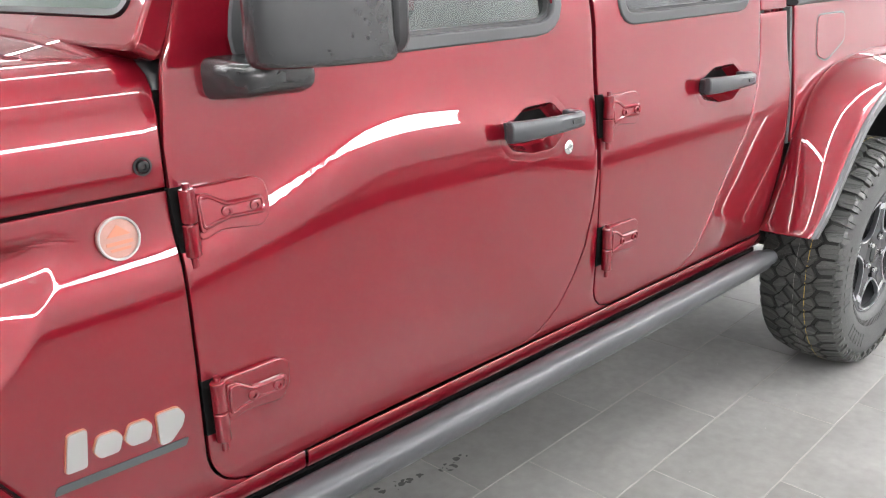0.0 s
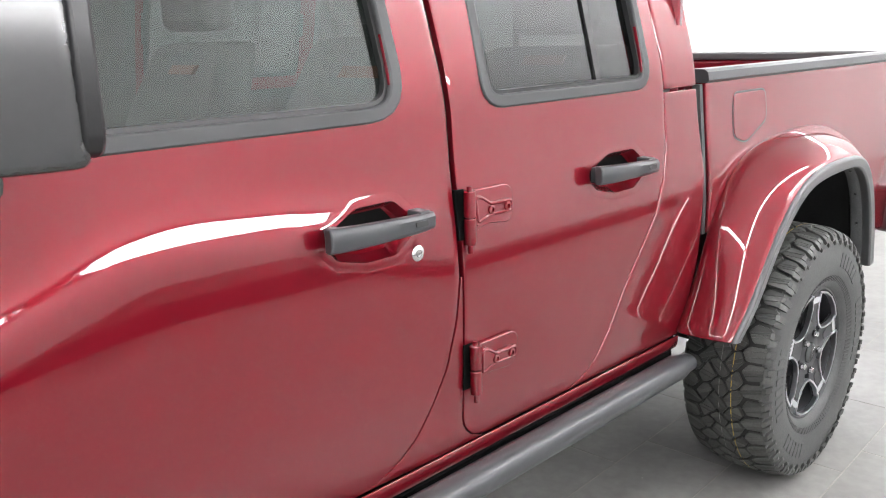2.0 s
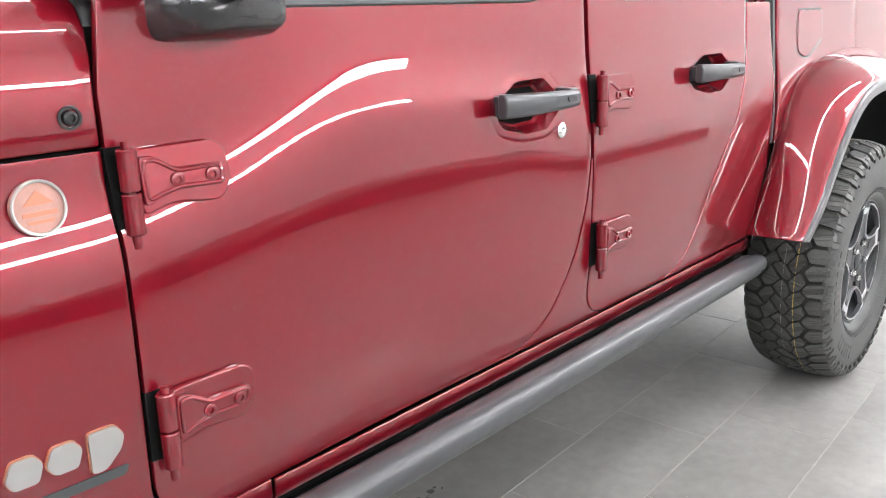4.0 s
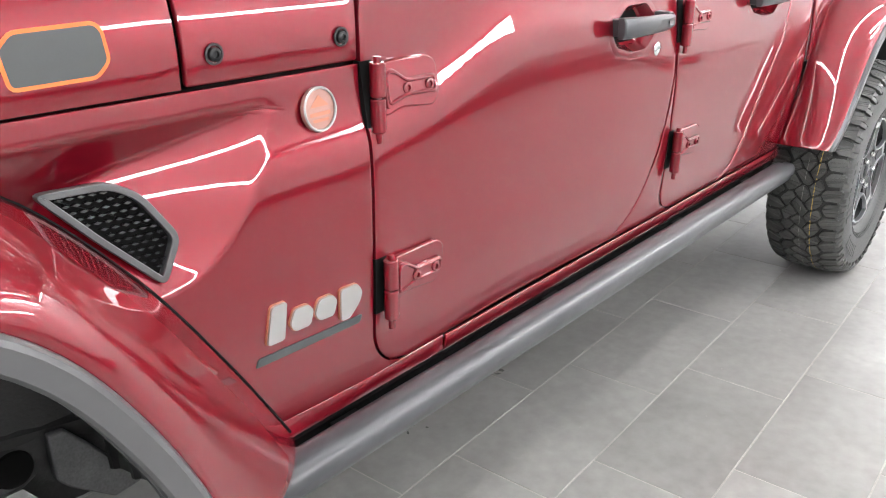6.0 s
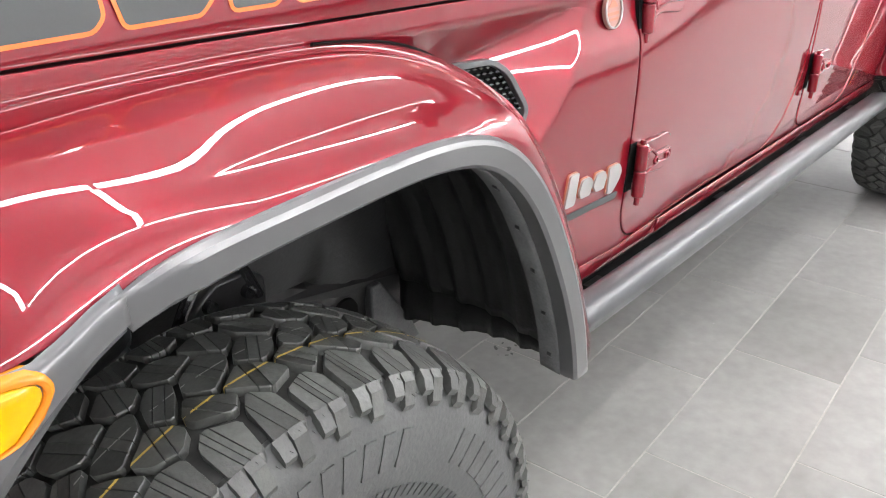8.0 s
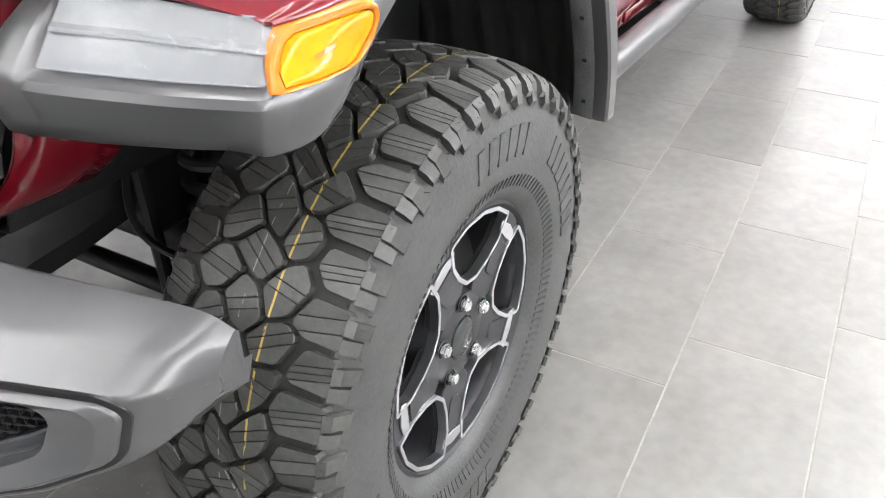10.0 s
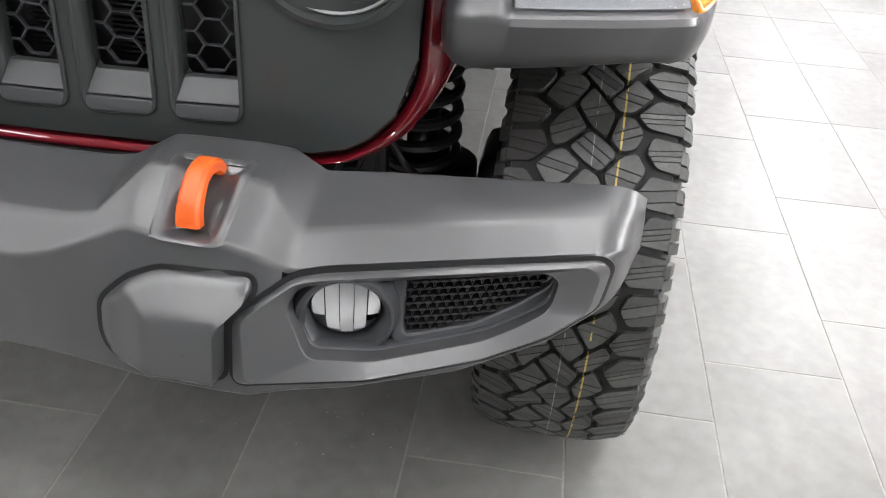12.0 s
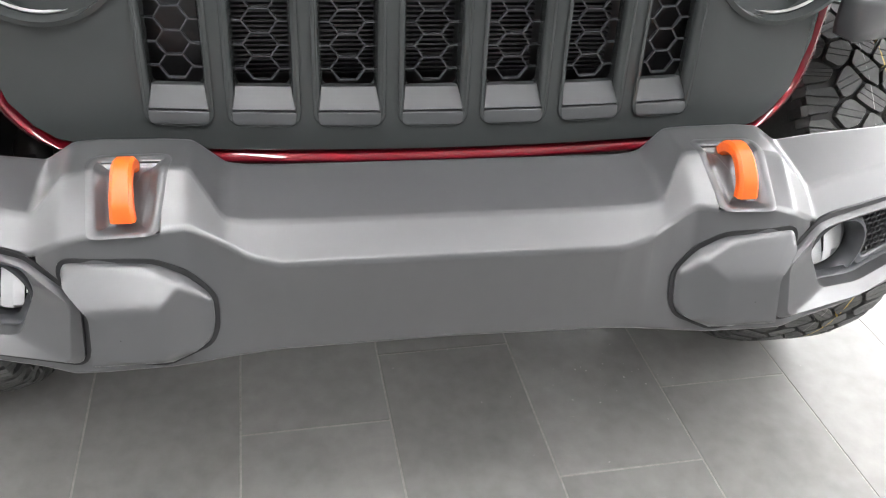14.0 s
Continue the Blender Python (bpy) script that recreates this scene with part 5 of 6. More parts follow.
def nose(s):
    """Grey corner moulding below the fender with the slim daytime lamp and the amber side marker."""
    at = lambda u, z, out=0.0: nose_at(s, u, z, out)
    low = smooth_curve([(-0.49, 0.846), (-0.45, 0.852), (-0.405, 0.857), (-0.375, 0.861), (-0.352, 0.867), (-0.336, 0.882), (-0.318, 0.903), (-0.301, 0.921), (-0.281, 0.941), (-0.261, 0.958), (-0.243, 0.970), (-0.205, 0.986)], 0.006)
    high = line([(0.0, 0.985), (0.2, 0.984), (0.29, 0.979), (0.334, 0.978), (0.375, 0.9705), (0.4165, 0.978), (0.443, 0.985), (0.460, 0.990), (0.482, 1.000), (0.494, 1.006), (0.512, 1.015), (0.54, 1.024)])
    last = NOSE_U[-1]
    rows = []
    for u in spread(0.0, last, 84):
        p = nose_plan(u)
        zb, zt = low(p.x), high(u)
        h = zt - zb
        back = 0.022 * min(1.0, max(0.0, (p.y + 0.92) / 0.06)) * min(1.0, u / 0.10)
        rec = 0.015 * min(1.0, max(0.0, (u - 0.098) / 0.012)) if u < 0.372 else 0.0
        zl = max(0.926, zb + 0.55 * h)
        turn = float(np.interp(u, [0.40, 0.43], [1.0, 0.2]))
        rows.append([at(u, zb - 0.004 * turn, (-0.06 - back) * turn), at(u, zb, -0.018 * max(turn, 0.4) - back), at(u, zb + min(0.007, 0.12 * h), -0.005 - back), at(u, zb + min(0.026, 0.22 * h), -back * 0.75), at(u, max(zl - 0.014, zb + 0.3 * h)),
                     at(u, max(zl - 0.006, zb + 0.42 * h), -0.2 * rec), at(u, zl, -rec if u < 0.342 else 0.0), at(u, (zl + zt) / 2, -rec), at(u, zt, min(-rec, -0.007))])
    body = part("nose_moulding", sheet(rows, (-1, s, 0)), PLASTIC, truck, "grey corner moulding under the headlamp side", 40, 0.005)
    # clear lamp with a ledge across its reflector
    edge = line([(0.924, 0.345), (0.9407, 0.349), (0.9495, 0.354), (0.9596, 0.363), (0.9709, 0.376), (0.985, 0.388)])
    def strip(levels):
        out = []
        for f, d in levels:
            row = []
            for q in spread(0.0, 1.0, 30):
                z = 0.928 + f * (high(0.089 + q * 0.28) - 0.928)
                row.append(at(0.112 + q * (edge(z) - 0.112), z, d))
            out.append(row)
        return out
    d = part("daytime_lamp", sheet(strip(((0.0, -0.012), (0.02, -0.004), (0.10, -0.001), (0.5, 0.0), (0.9, -0.001), (1.0, -0.004))), (-1, s, 0)), SOFT_CLEAR, body, "clear slim daytime running lamp", 50)
    d.visible_shadow = False
    part("reflector", sheet(strip(((0.0, -0.010), (0.46, -0.012), (0.48, -0.007), (0.54, -0.006), (0.57, -0.012), (1.0, -0.010))), (-1, s, 0)), LAMPGREY, body, "", 25)
    # amber marker: a lens with a rim round it
    outer = [(0.3729, 0.9705), (0.3875, 0.9718), (0.4165, 0.9782), (0.4432, 0.9847), (0.4585, 0.9878), (0.4674, 0.9835), (0.4722, 0.9747), (0.4720, 0.9671), (0.4625, 0.9520), (0.4504, 0.9375), (0.4359, 0.9308),
             (0.4214, 0.9281), (0.4020, 0.9256), (0.3802, 0.9243), (0.3584, 0.9231), (0.3439, 0.9240), (0.3463, 0.9405), (0.3515, 0.9500), (0.3608, 0.9593)]
    inner = [(0.3875, 0.9655), (0.4165, 0.9712), (0.4407, 0.9770), (0.4590, 0.9800), (0.4648, 0.9734), (0.4632, 0.9646), (0.4529, 0.9495), (0.4407, 0.9365), (0.4262, 0.9312), (0.3947, 0.9275), (0.3584, 0.9266), (0.3560, 0.9394), (0.3633, 0.9495), (0.3729, 0.9583)]
    mid = (0.405, 0.950)
    ring_o, ring_i = around(outer, mid), around(inner, mid)
    blend = lambda f: [(a[0] + (b[0] - a[0]) * f, a[1] + (b[1] - a[1]) * f) for a, b in zip(ring_o, ring_i)]
    rows = [[at(u, z, h) for u, z in blend(f)] for f, h in ((0.0, -0.014), (0.0, 0.0015), (0.12, 0.0035), (0.45, 0.0048), (0.85, 0.0040), (1.0, 0.0024), (1.0, -0.003))]
    part("marker_rim", sheet(rows, (-1, s, 0), ring=True), RIM_ORANGE, body, "orange rim of the marker", 40)
    scaled = lambda q: [(mid[0] + (u - mid[0]) * q, mid[1] + (z - mid[1]) * q) for u, z in ring_i]
    rows = [[at(u, z, h) for u, z in scaled(q)] for q, h in ((0.985, -0.003), (0.975, 0.0024), (0.90, 0.0042), (0.7, 0.0054), (0.45, 0.006), (0.2, 0.0062), (0.01, 0.0062))]
    part("side_marker", sheet(rows, (-1, s, 0), ring=True), AMBER, body, "amber side marker lens", 50)
    rows = [[at(u, z, 0.0008) for u, z in scaled(q)] for q in (0.975, 0.6, 0.01)]
    part("marker_back", sheet(rows, (-1, s, 0), ring=True), LAMPMETAL, body)
    part("moulded_mark", sheet([[at(0.395 + 0.024 * q, z + 0.008 * q, 0.0066) for q in spread(0, 1, 6)] for z in (0.9435, 0.9475)], (-1, s, 0)), RIM_ORANGE, body)


for s in (-1, 1):
    nose(s)

# ---------------------------------------------------------------- front bumper
# at each |y|: back of the top, upper crease, lower crease, foot of the face, back of the foot
B = [(0.000, (-0.585, 0.742), (-0.700, 0.722), (-0.748, 0.690), (-0.748, 0.560), (-0.70, 0.540)),
     (0.200, (-0.585, 0.742), (-0.700, 0.722), (-0.748, 0.690), (-0.750, 0.558), (-0.70, 0.540)),
     (0.235, (-0.585, 0.743), (-0.698, 0.722), (-0.738, 0.697), (-0.752, 0.556), (-0.70, 0.540)),
     (0.262, (-0.580, 0.745), (-0.692, 0.725), (-0.722, 0.708), (-0.753, 0.553), (-0.70, 0.538)),
     (0.300, (-0.556, 0.766), (-0.634, 0.765), (-0.706, 0.723), (-0.755, 0.548), (-0.70, 0.535)),
     (0.332, (-0.553, 0.767), (-0.632, 0.766), (-0.709, 0.721), (-0.756, 0.545), (-0.70, 0.532)),
     (0.412, (-0.550, 0.767), (-0.632, 0.765), (-0.709, 0.719), (-0.756, 0.543), (-0.70, 0.532)),
     (0.450, (-0.549, 0.764), (-0.636, 0.759), (-0.707, 0.707), (-0.755, 0.543), (-0.69, 0.534)),
     (0.488, (-0.550, 0.735), (-0.662, 0.714), (-0.702, 0.684), (-0.748, 0.545), (-0.67, 0.538)),
     (0.560, (-0.535, 0.732), (-0.635, 0.711), (-0.682, 0.681), (-0.733, 0.548), (-0.65, 0.545)),
     (0.680, (-0.508, 0.727), (-0.592, 0.708), (-0.640, 0.681), (-0.685, 0.556), (-0.60, 0.552)),
     (0.780, (-0.485, 0.723), (-0.552, 0.705), (-0.602, 0.681), (-0.632, 0.578), (-0.54, 0.572)),
     (0.835, (-0.471, 0.720), (-0.531, 0.703), (-0.580, 0.679), (-0.585, 0.598), (-0.49, 0.594)),
     (0.854, (-0.467, 0.718), (-0.522, 0.699), (-0.564, 0.676), (-0.564, 0.606), (-0.47, 0.602)),
     (0.868, (-0.463, 0.713), (-0.508, 0.693), (-0.540, 0.671), (-0.538, 0.618), (-0.46, 0.612)),
     (0.878, (-0.459, 0.706), (-0.488, 0.685), (-0.506, 0.665), (-0.504, 0.632), (-0.45, 0.622)),
     (0.883, (-0.456, 0.698), (-0.464, 0.682), (-0.470, 0.662), (-0.468, 0.642), (-0.45, 0.632))]
B = [(b[0],) + tuple((x - 0.006 * f, z - 0.006 * f) for x, z in b[1:]) for b in B for f in [1.0 if b[0] < 0.455 else 0.4 if b[0] < 0.5 else 0.0]]
BY = [b[0] for b in B]


def bump(k, y):
    """Crease k of the bumper at a distance from the middle, its turns rounded."""
    a, out = abs(y), []
    w = float(np.interp(a, [0.80, 0.84], [0.005, 0.010]))
    for q in (0, 1):
        out.append(float(np.mean([np.interp(abs(a + d * w), BY, [b[1 + k][q] for b in B]) for d in (-1, -0.5, 0, 0.5, 1)])))
    return tuple(out)


def bump_face(y, z):
    """The bumper's front face at a height."""
    (x0, z0), (x1, z1) = bump(2, y), bump(3, y)
    t = (z0 - z) / (z0 - z1)
    return x0 + (x1 - x0) * max(-0.05, min(1.1, t))


ys = sorted({round(v, 4) for b in BY for v in (b, -b)} | {round(q * (b + d), 4) for b in BY[1:10] for d in (-0.008, -0.004, 0.004, 0.008) for q in (1, -1)} | {round(v, 3) for v in spread(-0.87, 0.87, 116)} | {round(q * v, 4) for v in spread(0.815, 0.882, 24) for q in (1, -1)})
rows = []
for y in ys:
    c = [bump(k, y) for k in range(5)]
    row = [(c[0][0] + 0.004, y, c[0][1] - 0.05), (c[0][0] + 0.002, y, c[0][1] - 0.008)]
    for k, (a, b) in enumerate(zip(c, c[1:])):
        a, b = Vector(a), Vector(b)
        ln = (b - a).length
        e = min(0.0032 / ln, 0.2)
        if k == 3:
            stops = [e, 1.0]
        elif k == 2:
            stops = [e, 2 * e] + spread(0.12, 0.88, 5) + [1 - 2 * e, 1 - e]
        else:
            stops = [e, 2 * e, 0.5, 0.75, 1 - 2 * e, 1 - e] if k == 0 else [e, 2 * e, 0.5, 1 - 2 * e, 1 - e]
        for t in stops:
            q = a + (b - a) * t
            row.append((q.x, y, q.y))
    row += [(c[4][0] + 0.01, y, c[4][1] + 0.03)]
    rows.append(row)


def gone(i, j):
    """Openings for the lamp bezels and the two tow hook pockets."""
    y = abs(ys[i] + ys[i + 1]) / 2
    if 13 <= j < 20 and 0.478 < y < 0.80:
        return True
    return 5 <= j < 13 and 0.332 < y < 0.412


bumper = part("front_bumper", sheet(rows, (-1, 0, 0.3), skip=gone), PLASTIC, truck, "grey grained plastic front bumper", 70, 0.006, flat=True)

for row, s in ((rows[0], -1), (rows[-1], 1)):
    mid = (sum(p[0] for p in row) / len(row), row[0][1] + s * 0.001, sum(p[2] for p in row) / len(row))
    part("bumper_end", sheet([row + row[:1], [mid] * (len(row) + 1)], (0, s, 0)), PLASTIC, bumper)


def bumper_side(s):
    at = lambda out: (lambda u, v, w: (bump_face(u, v) - w - out, s * u, v))
    # flat pad beside the lamp, in a groove
    pad = roundpoly([(0.278, 0.595), (0.286, 0.573), (0.337, 0.550), (0.422, 0.560), (0.420, 0.635), (0.452, 0.662), (0.448, 0.679), (0.342, 0.676), (0.305, 0.659), (0.278, 0.633)], 0.012)
    part("pad_groove", slab(inset(pad, -0.006), at(0.0005), 0.002), BLACK, bumper)
    def swell(u, v):
        """The pad's height: a high lower face, chamfered to the top and to the middle of the vehicle."""
        return 0.006 + max(0.0, min(0.026, 0.60 * (0.680 - v), 0.42 * (u - 0.276), 1.6 * (v - 0.552)))
    rows_ = [[at(0)(u, v, 0.0) for u, v in pad], [at(0)(u, v, 0.005) for u, v in pad]]
    for q in (0.95, 0.88, 0.80, 0.71, 0.62, 0.53, 0.44, 0.35, 0.26, 0.17, 0.08, 0.01):
        rows_.append([at(0)(0.385 + (u - 0.385) * q, 0.600 + (v - 0.600) * q, swell(0.385 + (u - 0.385) * q, 0.600 + (v - 0.600) * q)) for u, v in pad])
    part("bumper_pad", sheet(rows_, (-1, 0, 0), ring=True), PLASTIC, bumper, "smooth grey cover pad", 50)
    # lamp bezel: a frame, a lamp tunnel and a mesh
    out_ = roundpoly([(0.434, 0.557), (0.431, 0.633), (0.494, 0.677), (0.528, 0.681), (0.830, 0.678), (0.845, 0.662), (0.836, 0.611), (0.785, 0.592), (0.709, 0.574), (0.588, 0.562)], 0.012, 4)
    in_ = roundpoly([(0.512, 0.583), (0.486, 0.640), (0.498, 0.665), (0.538, 0.669), (0.767, 0.667), (0.786, 0.656), (0.779, 0.620), (0.750, 0.606), (0.708, 0.592), (0.587, 0.578)], 0.012, 4)
    rows_ = [[at(0)(u, v, -0.004) for u, v in out_], [at(0)(u, v, 0.008) for u, v in out_], [at(0)(u * 0.8 + q[0] * 0.2, v * 0.8 + q[1] * 0.2, 0.014) for (u, v), q in zip(out_, in_)],
             [at(0)(u, v, 0.002) for u, v in in_], [at(0)(u, v, -0.02) for u, v in in_]]
    bz = part("lamp_bezel", sheet(rows_, (-1, 0, 0), ring=True), PLASTIC, bumper, "grey lamp bezel", 30, 0.004, 0.003)
    part("bezel_groove", ring_plate(inset(out_, -0.006), inset(out_, 0.003), at(-0.002), 0.0045), BLACK, bumper)
    rows_ = [[at(0)(u, v, -0.018) for u, v in in_], [at(0)(u, v, -0.024) for u, v in in_], [at(0)(u + (0.64 - u) * 0.06, v + (0.62 - v) * 0.12, -0.030) for u, v in in_]]
    part("bezel_inner", sheet(rows_, (-1, 0, 0), ring=True), DARK, bz, solid=0.003)
    part("bezel_back", slab(in_, at(-0.150), 0.004), BLACK, bz)
    cy, cz, cx = 0.546, 0.618, -0.686
    axis = Matrix.Translation((cx, s * cy, cz)) @ Matrix.Rotation(radians(-90 - s * 14), 4, "Z")
    part("lamp_tunnel", moved(turned([(0.030, 0.066), (0.002, 0.063), (-0.008, 0.057), (-0.009, 0.053), (-0.002, 0.047), (0.055, 0.041)], 40), axis), DARK, bz, "black lamp tunnel", solid=0.002)
    fog = part("fog_lamp", moved(turned([(0.022, 0.043), (0.014, 0.041), (0.030, 0.040)], 36), axis), BLACK, bz)
    part("reflector", moved(turned([(0.018, 0.0405), (0.070, 0.040), (0.100, 0.030), (0.104, 0.0)], 36), axis), LAMPMETAL, fog)
    for k, (a, b) in enumerate(((-0.036, -0.022), (-0.022, -0.007), (-0.007, 0.008), (0.008, 0.022), (0.022, 0.036))):
        h = 0.97 * math.sqrt(0.0395 ** 2 - max(abs(a), abs(b)) ** 2) if max(abs(a), abs(b)) < 0.039 else 0.01
        up = (0.046, 0.036, 0.051, 0.039, 0.047)[k]
        part("facet", moved(closed([[(u + 0.0005, 0.016 + (0.5 + v / 0.078) * up + d, v) for u, v in ((a, -h), (b - 0.001, -h), (b - 0.001, h), (a, h))] for d in (0, 0.001)]), axis), FACET, fog)
    part("lens", moved(turned([(0.018, 0.0405), (0.010, 0.03), (0.007, 0)], 36), axis), CLEAR, fog, "clear fog lamp lens").visible_shadow = False
    # mesh of slanted diamonds
    plate = roundpoly([(0.612, 0.590), (0.610, 0.664), (0.775, 0.664), (0.777, 0.636), (0.740, 0.616), (0.690, 0.598)], 0.01, 3)
    part("mesh_frame", ring_plate(inset(plate, -0.016), inset(plate, -0.001), at(-0.042), 0.016), DARK, bz, "dark grey frame round the mesh", bevel=0.003)
    part("mesh_back", slab(plate, at(-0.050), 0.004), BLACK, bz)
    bars = []
    for k in range(11):
        for q in range(16):
            u, v = 0.614 + q * 0.0108 + (0.0054 if k % 2 else 0), 0.592 + k * 0.0080
            hi = 0.662
            lim = np.interp(v, [0.590, 0.598, 0.616, 0.636, 0.66], [0.66, 0.690, 0.740, 0.776, 0.776])
            if u < lim - 0.004 and v < hi:
                dia = [(u - 0.0058, v), (u, v - 0.0018), (u + 0.0058, v), (u, v + 0.0018)]
                bars.append(slab(dia, at(-0.040), 0.010))
                for a in (-1, 1):
                    bars.append(slab([(u + a * 0.0050, v), (u + a * 0.0060, v), (u + a * 0.0032, v + 0.0085), (u + a * 0.0022, v + 0.0085)], at(-0.040), 0.008))
    part("bezel_mesh", join(*bars), BLACK, bz, "fine black plastic mesh")
    # tow hook in its pocket
    def top_z(x, y):
        c = [bump(k, y) for k in (0, 1, 2)]
        return float(np.interp(-x, [-c[0][0], -c[1][0], -c[2][0]], [c[0][1], c[1][1], c[2][1]]))
    put = lambda y, x, w: (x + w * 0.35, s * y, top_z(x, y) - w)
    rim = []
    corners = roundpoly([(0.328, -0.610), (0.417, -0.610), (0.409, -0.7165), (0.341, -0.7165)], 0.012, 4)
    for a, b in zip(corners, corners[1:] + corners[:1]):
        n_ = max(1, round(math.dist(a, b) / 0.006))
        rim += [(a[0] + (b[0] - a[0]) * k / n_, a[1] + (b[1] - a[1]) * k / n_) for k in range(n_)]
    rows_ = [[put(y, x, w) for y, x in inset(rim, d)] for d, w in ((-0.009, 0.0008), (-0.006, -0.0008), (0.001, -0.0006), (0.005, 0.0012), (0.013, 0.0080), (0.017, 0.0098), (0.026, 0.0105))]
    rows_.append([put(0.374 + (y - 0.374) * 0.02, -0.664 + (x + 0.664) * 0.02, 0.0110) for y, x in rim])
    part("hook_pocket", sheet(rows_, (-1, 0, 1), ring=True), PLASTIC, bumper, "recess round the tow hook", 50)
    hook = glide([(-0.612, 0.736), (-0.628, 0.759), (-0.648, 0.769), (-0.669, 0.766), (-0.686, 0.753), (-0.697, 0.738), (-0.701, 0.722)], 20)
    rows_ = []
    for k, p in enumerate(hook):
        t = (hook[min(k + 1, 20)] - hook[max(k - 1, 0)]).normalized()
        n = Vector((-t.y, t.x))
        hw, th = (0.0125 + 0.0020 * max(0, k - 12) / 8), 0.0090
        rows_.append([(p.x + n.x * a * th, s * (0.374 + b * hw), p.y + n.y * a * th) for a, b in ((-1, -0.7), (-0.6, -1), (0.6, -1), (1, -0.7), (1, 0.7), (0.6, 1), (-0.6, 1), (-1, 0.7))])
    part("tow_hook", closed(rows_), ORANGE, truck, "orange steel tow hook", 35)


for s in (-1, 1):
    bumper_side(s)
part("bumper_beam", box(-0.62, -0.50, -0.62, 0.62, 0.56, 0.66), STEEL, truck)

# ---------------------------------------------------------------- chassis below the front
for s in (-1, 1):
    part("frame_rail", tube([(-0.60, s * 0.40, 0.58), (-0.30, s * 0.40, 0.60), (0.1, s * 0.40, 0.66), (0.5, s * 0.42, 0.60), (1.0, s * 0.45, 0.52), (4.6, s * 0.45, 0.55)], 0.062, 8), STEEL, truck)
    part("frame_box", closed([[(x, s * y, z) for x, z in ((-0.20, 0.53), (0.46, 0.50), (0.49, 0.515), (0.492, 0.588), (0.338, 0.657), (0.284, 0.673), (-0.20, 0.71))] for y in (0.36, 0.47)]), STEEL, truck, bevel=0.012)
    # a black disc stands in for the dark inside of a hole
    part("frame_hole", moved(turned([(-0.001, 0.032), (0.004, 0.030), (0.004, 0.0)], 24), Matrix.Translation((0.447, s * 0.4715, 0.548)) @ Matrix.Rotation(radians(180 if s < 0 else 0), 4, "Z")), VOID, truck)
    part("coil_spring", tube([(-0.075 + 0.060 * math.cos(a), s * 0.518 + 0.060 * math.sin(a), 0.50 + 0.33 * a / (2 * math.pi * 8)) for a in spread(0, 2 * math.pi * 8, 200)], 0.0105, 8), DARK, truck, "grey coil spring")
    part("shock_absorber", tube([(-0.075, s * 0.518, 0.42), (-0.075, s * 0.518, 0.66), (-0.075, s * 0.518, 0.661), (-0.07, s * 0.53, 0.95)], [0.030, 0.030, 0.016, 0.016], 14), STEEL, truck)
    part("spring_seat", moved(turned([(-0.02, 0), (-0.02, 0.085), (0.02, 0.085), (0.03, 0.05), (0.03, 0)], 24), Matrix.Translation((-0.075, s * 0.535, 0.49)) @ Matrix.Rotation(radians(90), 4, "X")), STEEL, truck)
    part("spring_tower", box(-0.17, 0.03, min(s * 0.44, s * 0.62), max(s * 0.44, s * 0.62), 0.83, 0.90), STEEL, truck, bevel=0.01)
    part("body_bracket", closed([[(x, s * y, z) for x, z in ((0.500, 0.590), (0.525, 0.590), (0.560, 0.545), (0.615, 0.470), (0.640, 0.425), (0.590, 0.420), (0.520, 0.480), (0.500, 0.505))] for y in (0.470, 0.490)]), FLANGE, truck, "grey body bracket", bevel=0.004)
    part("control_arm", tube([(0.0, s * 0.48, 0.36), (0.42, s * 0.44, 0.44)], 0.03, 10), STEEL, truck)
    part("sway_link", tube([(-0.18, s * 0.47, 0.40), (-0.20, s * 0.47, 0.66), (-0.24, s * 0.45, 0.68)], 0.012, 8), STEEL, truck)
    part("inner_fender", sheet([[(x, s * y, z + max(0.0, 0.66 - z) * min(1.0, max(0.0, (0.50 - x) / 0.15))) for x in spread(-0.42, 0.70, 22)] for y, z in ((0.468, 0.44), (0.469, 0.54), (0.49, 0.664), (0.53, 0.80), (0.58, 1.0), (0.60, 1.07))], (0, s, 0)), LINER, truck, solid=0.006)
    part("brake_hose", tube(glide([(-0.10, s * 0.60, 0.45), (-0.20, s * 0.58, 0.52), (-0.26, s * 0.52, 0.60), (-0.20, s * 0.46, 0.68), (-0.1, s * 0.44, 0.72)], 24), 0.006, 8), BLACK, truck)
    part("steering_knuckle", box(-0.09, 0.09, min(s * 0.62, s * 0.70), max(s * 0.62, s * 0.70), 0.30, 0.53), STEEL, truck, bevel=0.03)
for s in (-1, 1):
    part("shock_bracket", closed([[(x, s * y, z) for x, z in ((0.02, 0.66), (0.19, 0.68), (0.185, 0.765), (0.15, 0.785), (0.10, 0.785), (0.05, 0.75))] for y in (0.555, 0.585)]), STEEL, truck, "black shock absorber bracket", bevel=0.006)
    for x in (0.085, 0.15):
        part("bracket_bolt", moved(turned([(0.0, 0.011), (0.010, 0.010), (0.012, 0.0)], 12), Matrix.Translation((x, s * 0.585, 0.755)) @ Matrix.Rotation(radians(180 if s < 0 else 0), 4, "Z")), GLOSS, truck)
    part("wiring_clip", tube(glide([(0.0, s * 0.60, 0.70), (0.04, s * 0.60, 0.78), (0.09, s * 0.59, 0.815), (0.14, s * 0.585, 0.80), (0.17, s * 0.585, 0.74)], 20), 0.008, 8), GLOSS, truck)
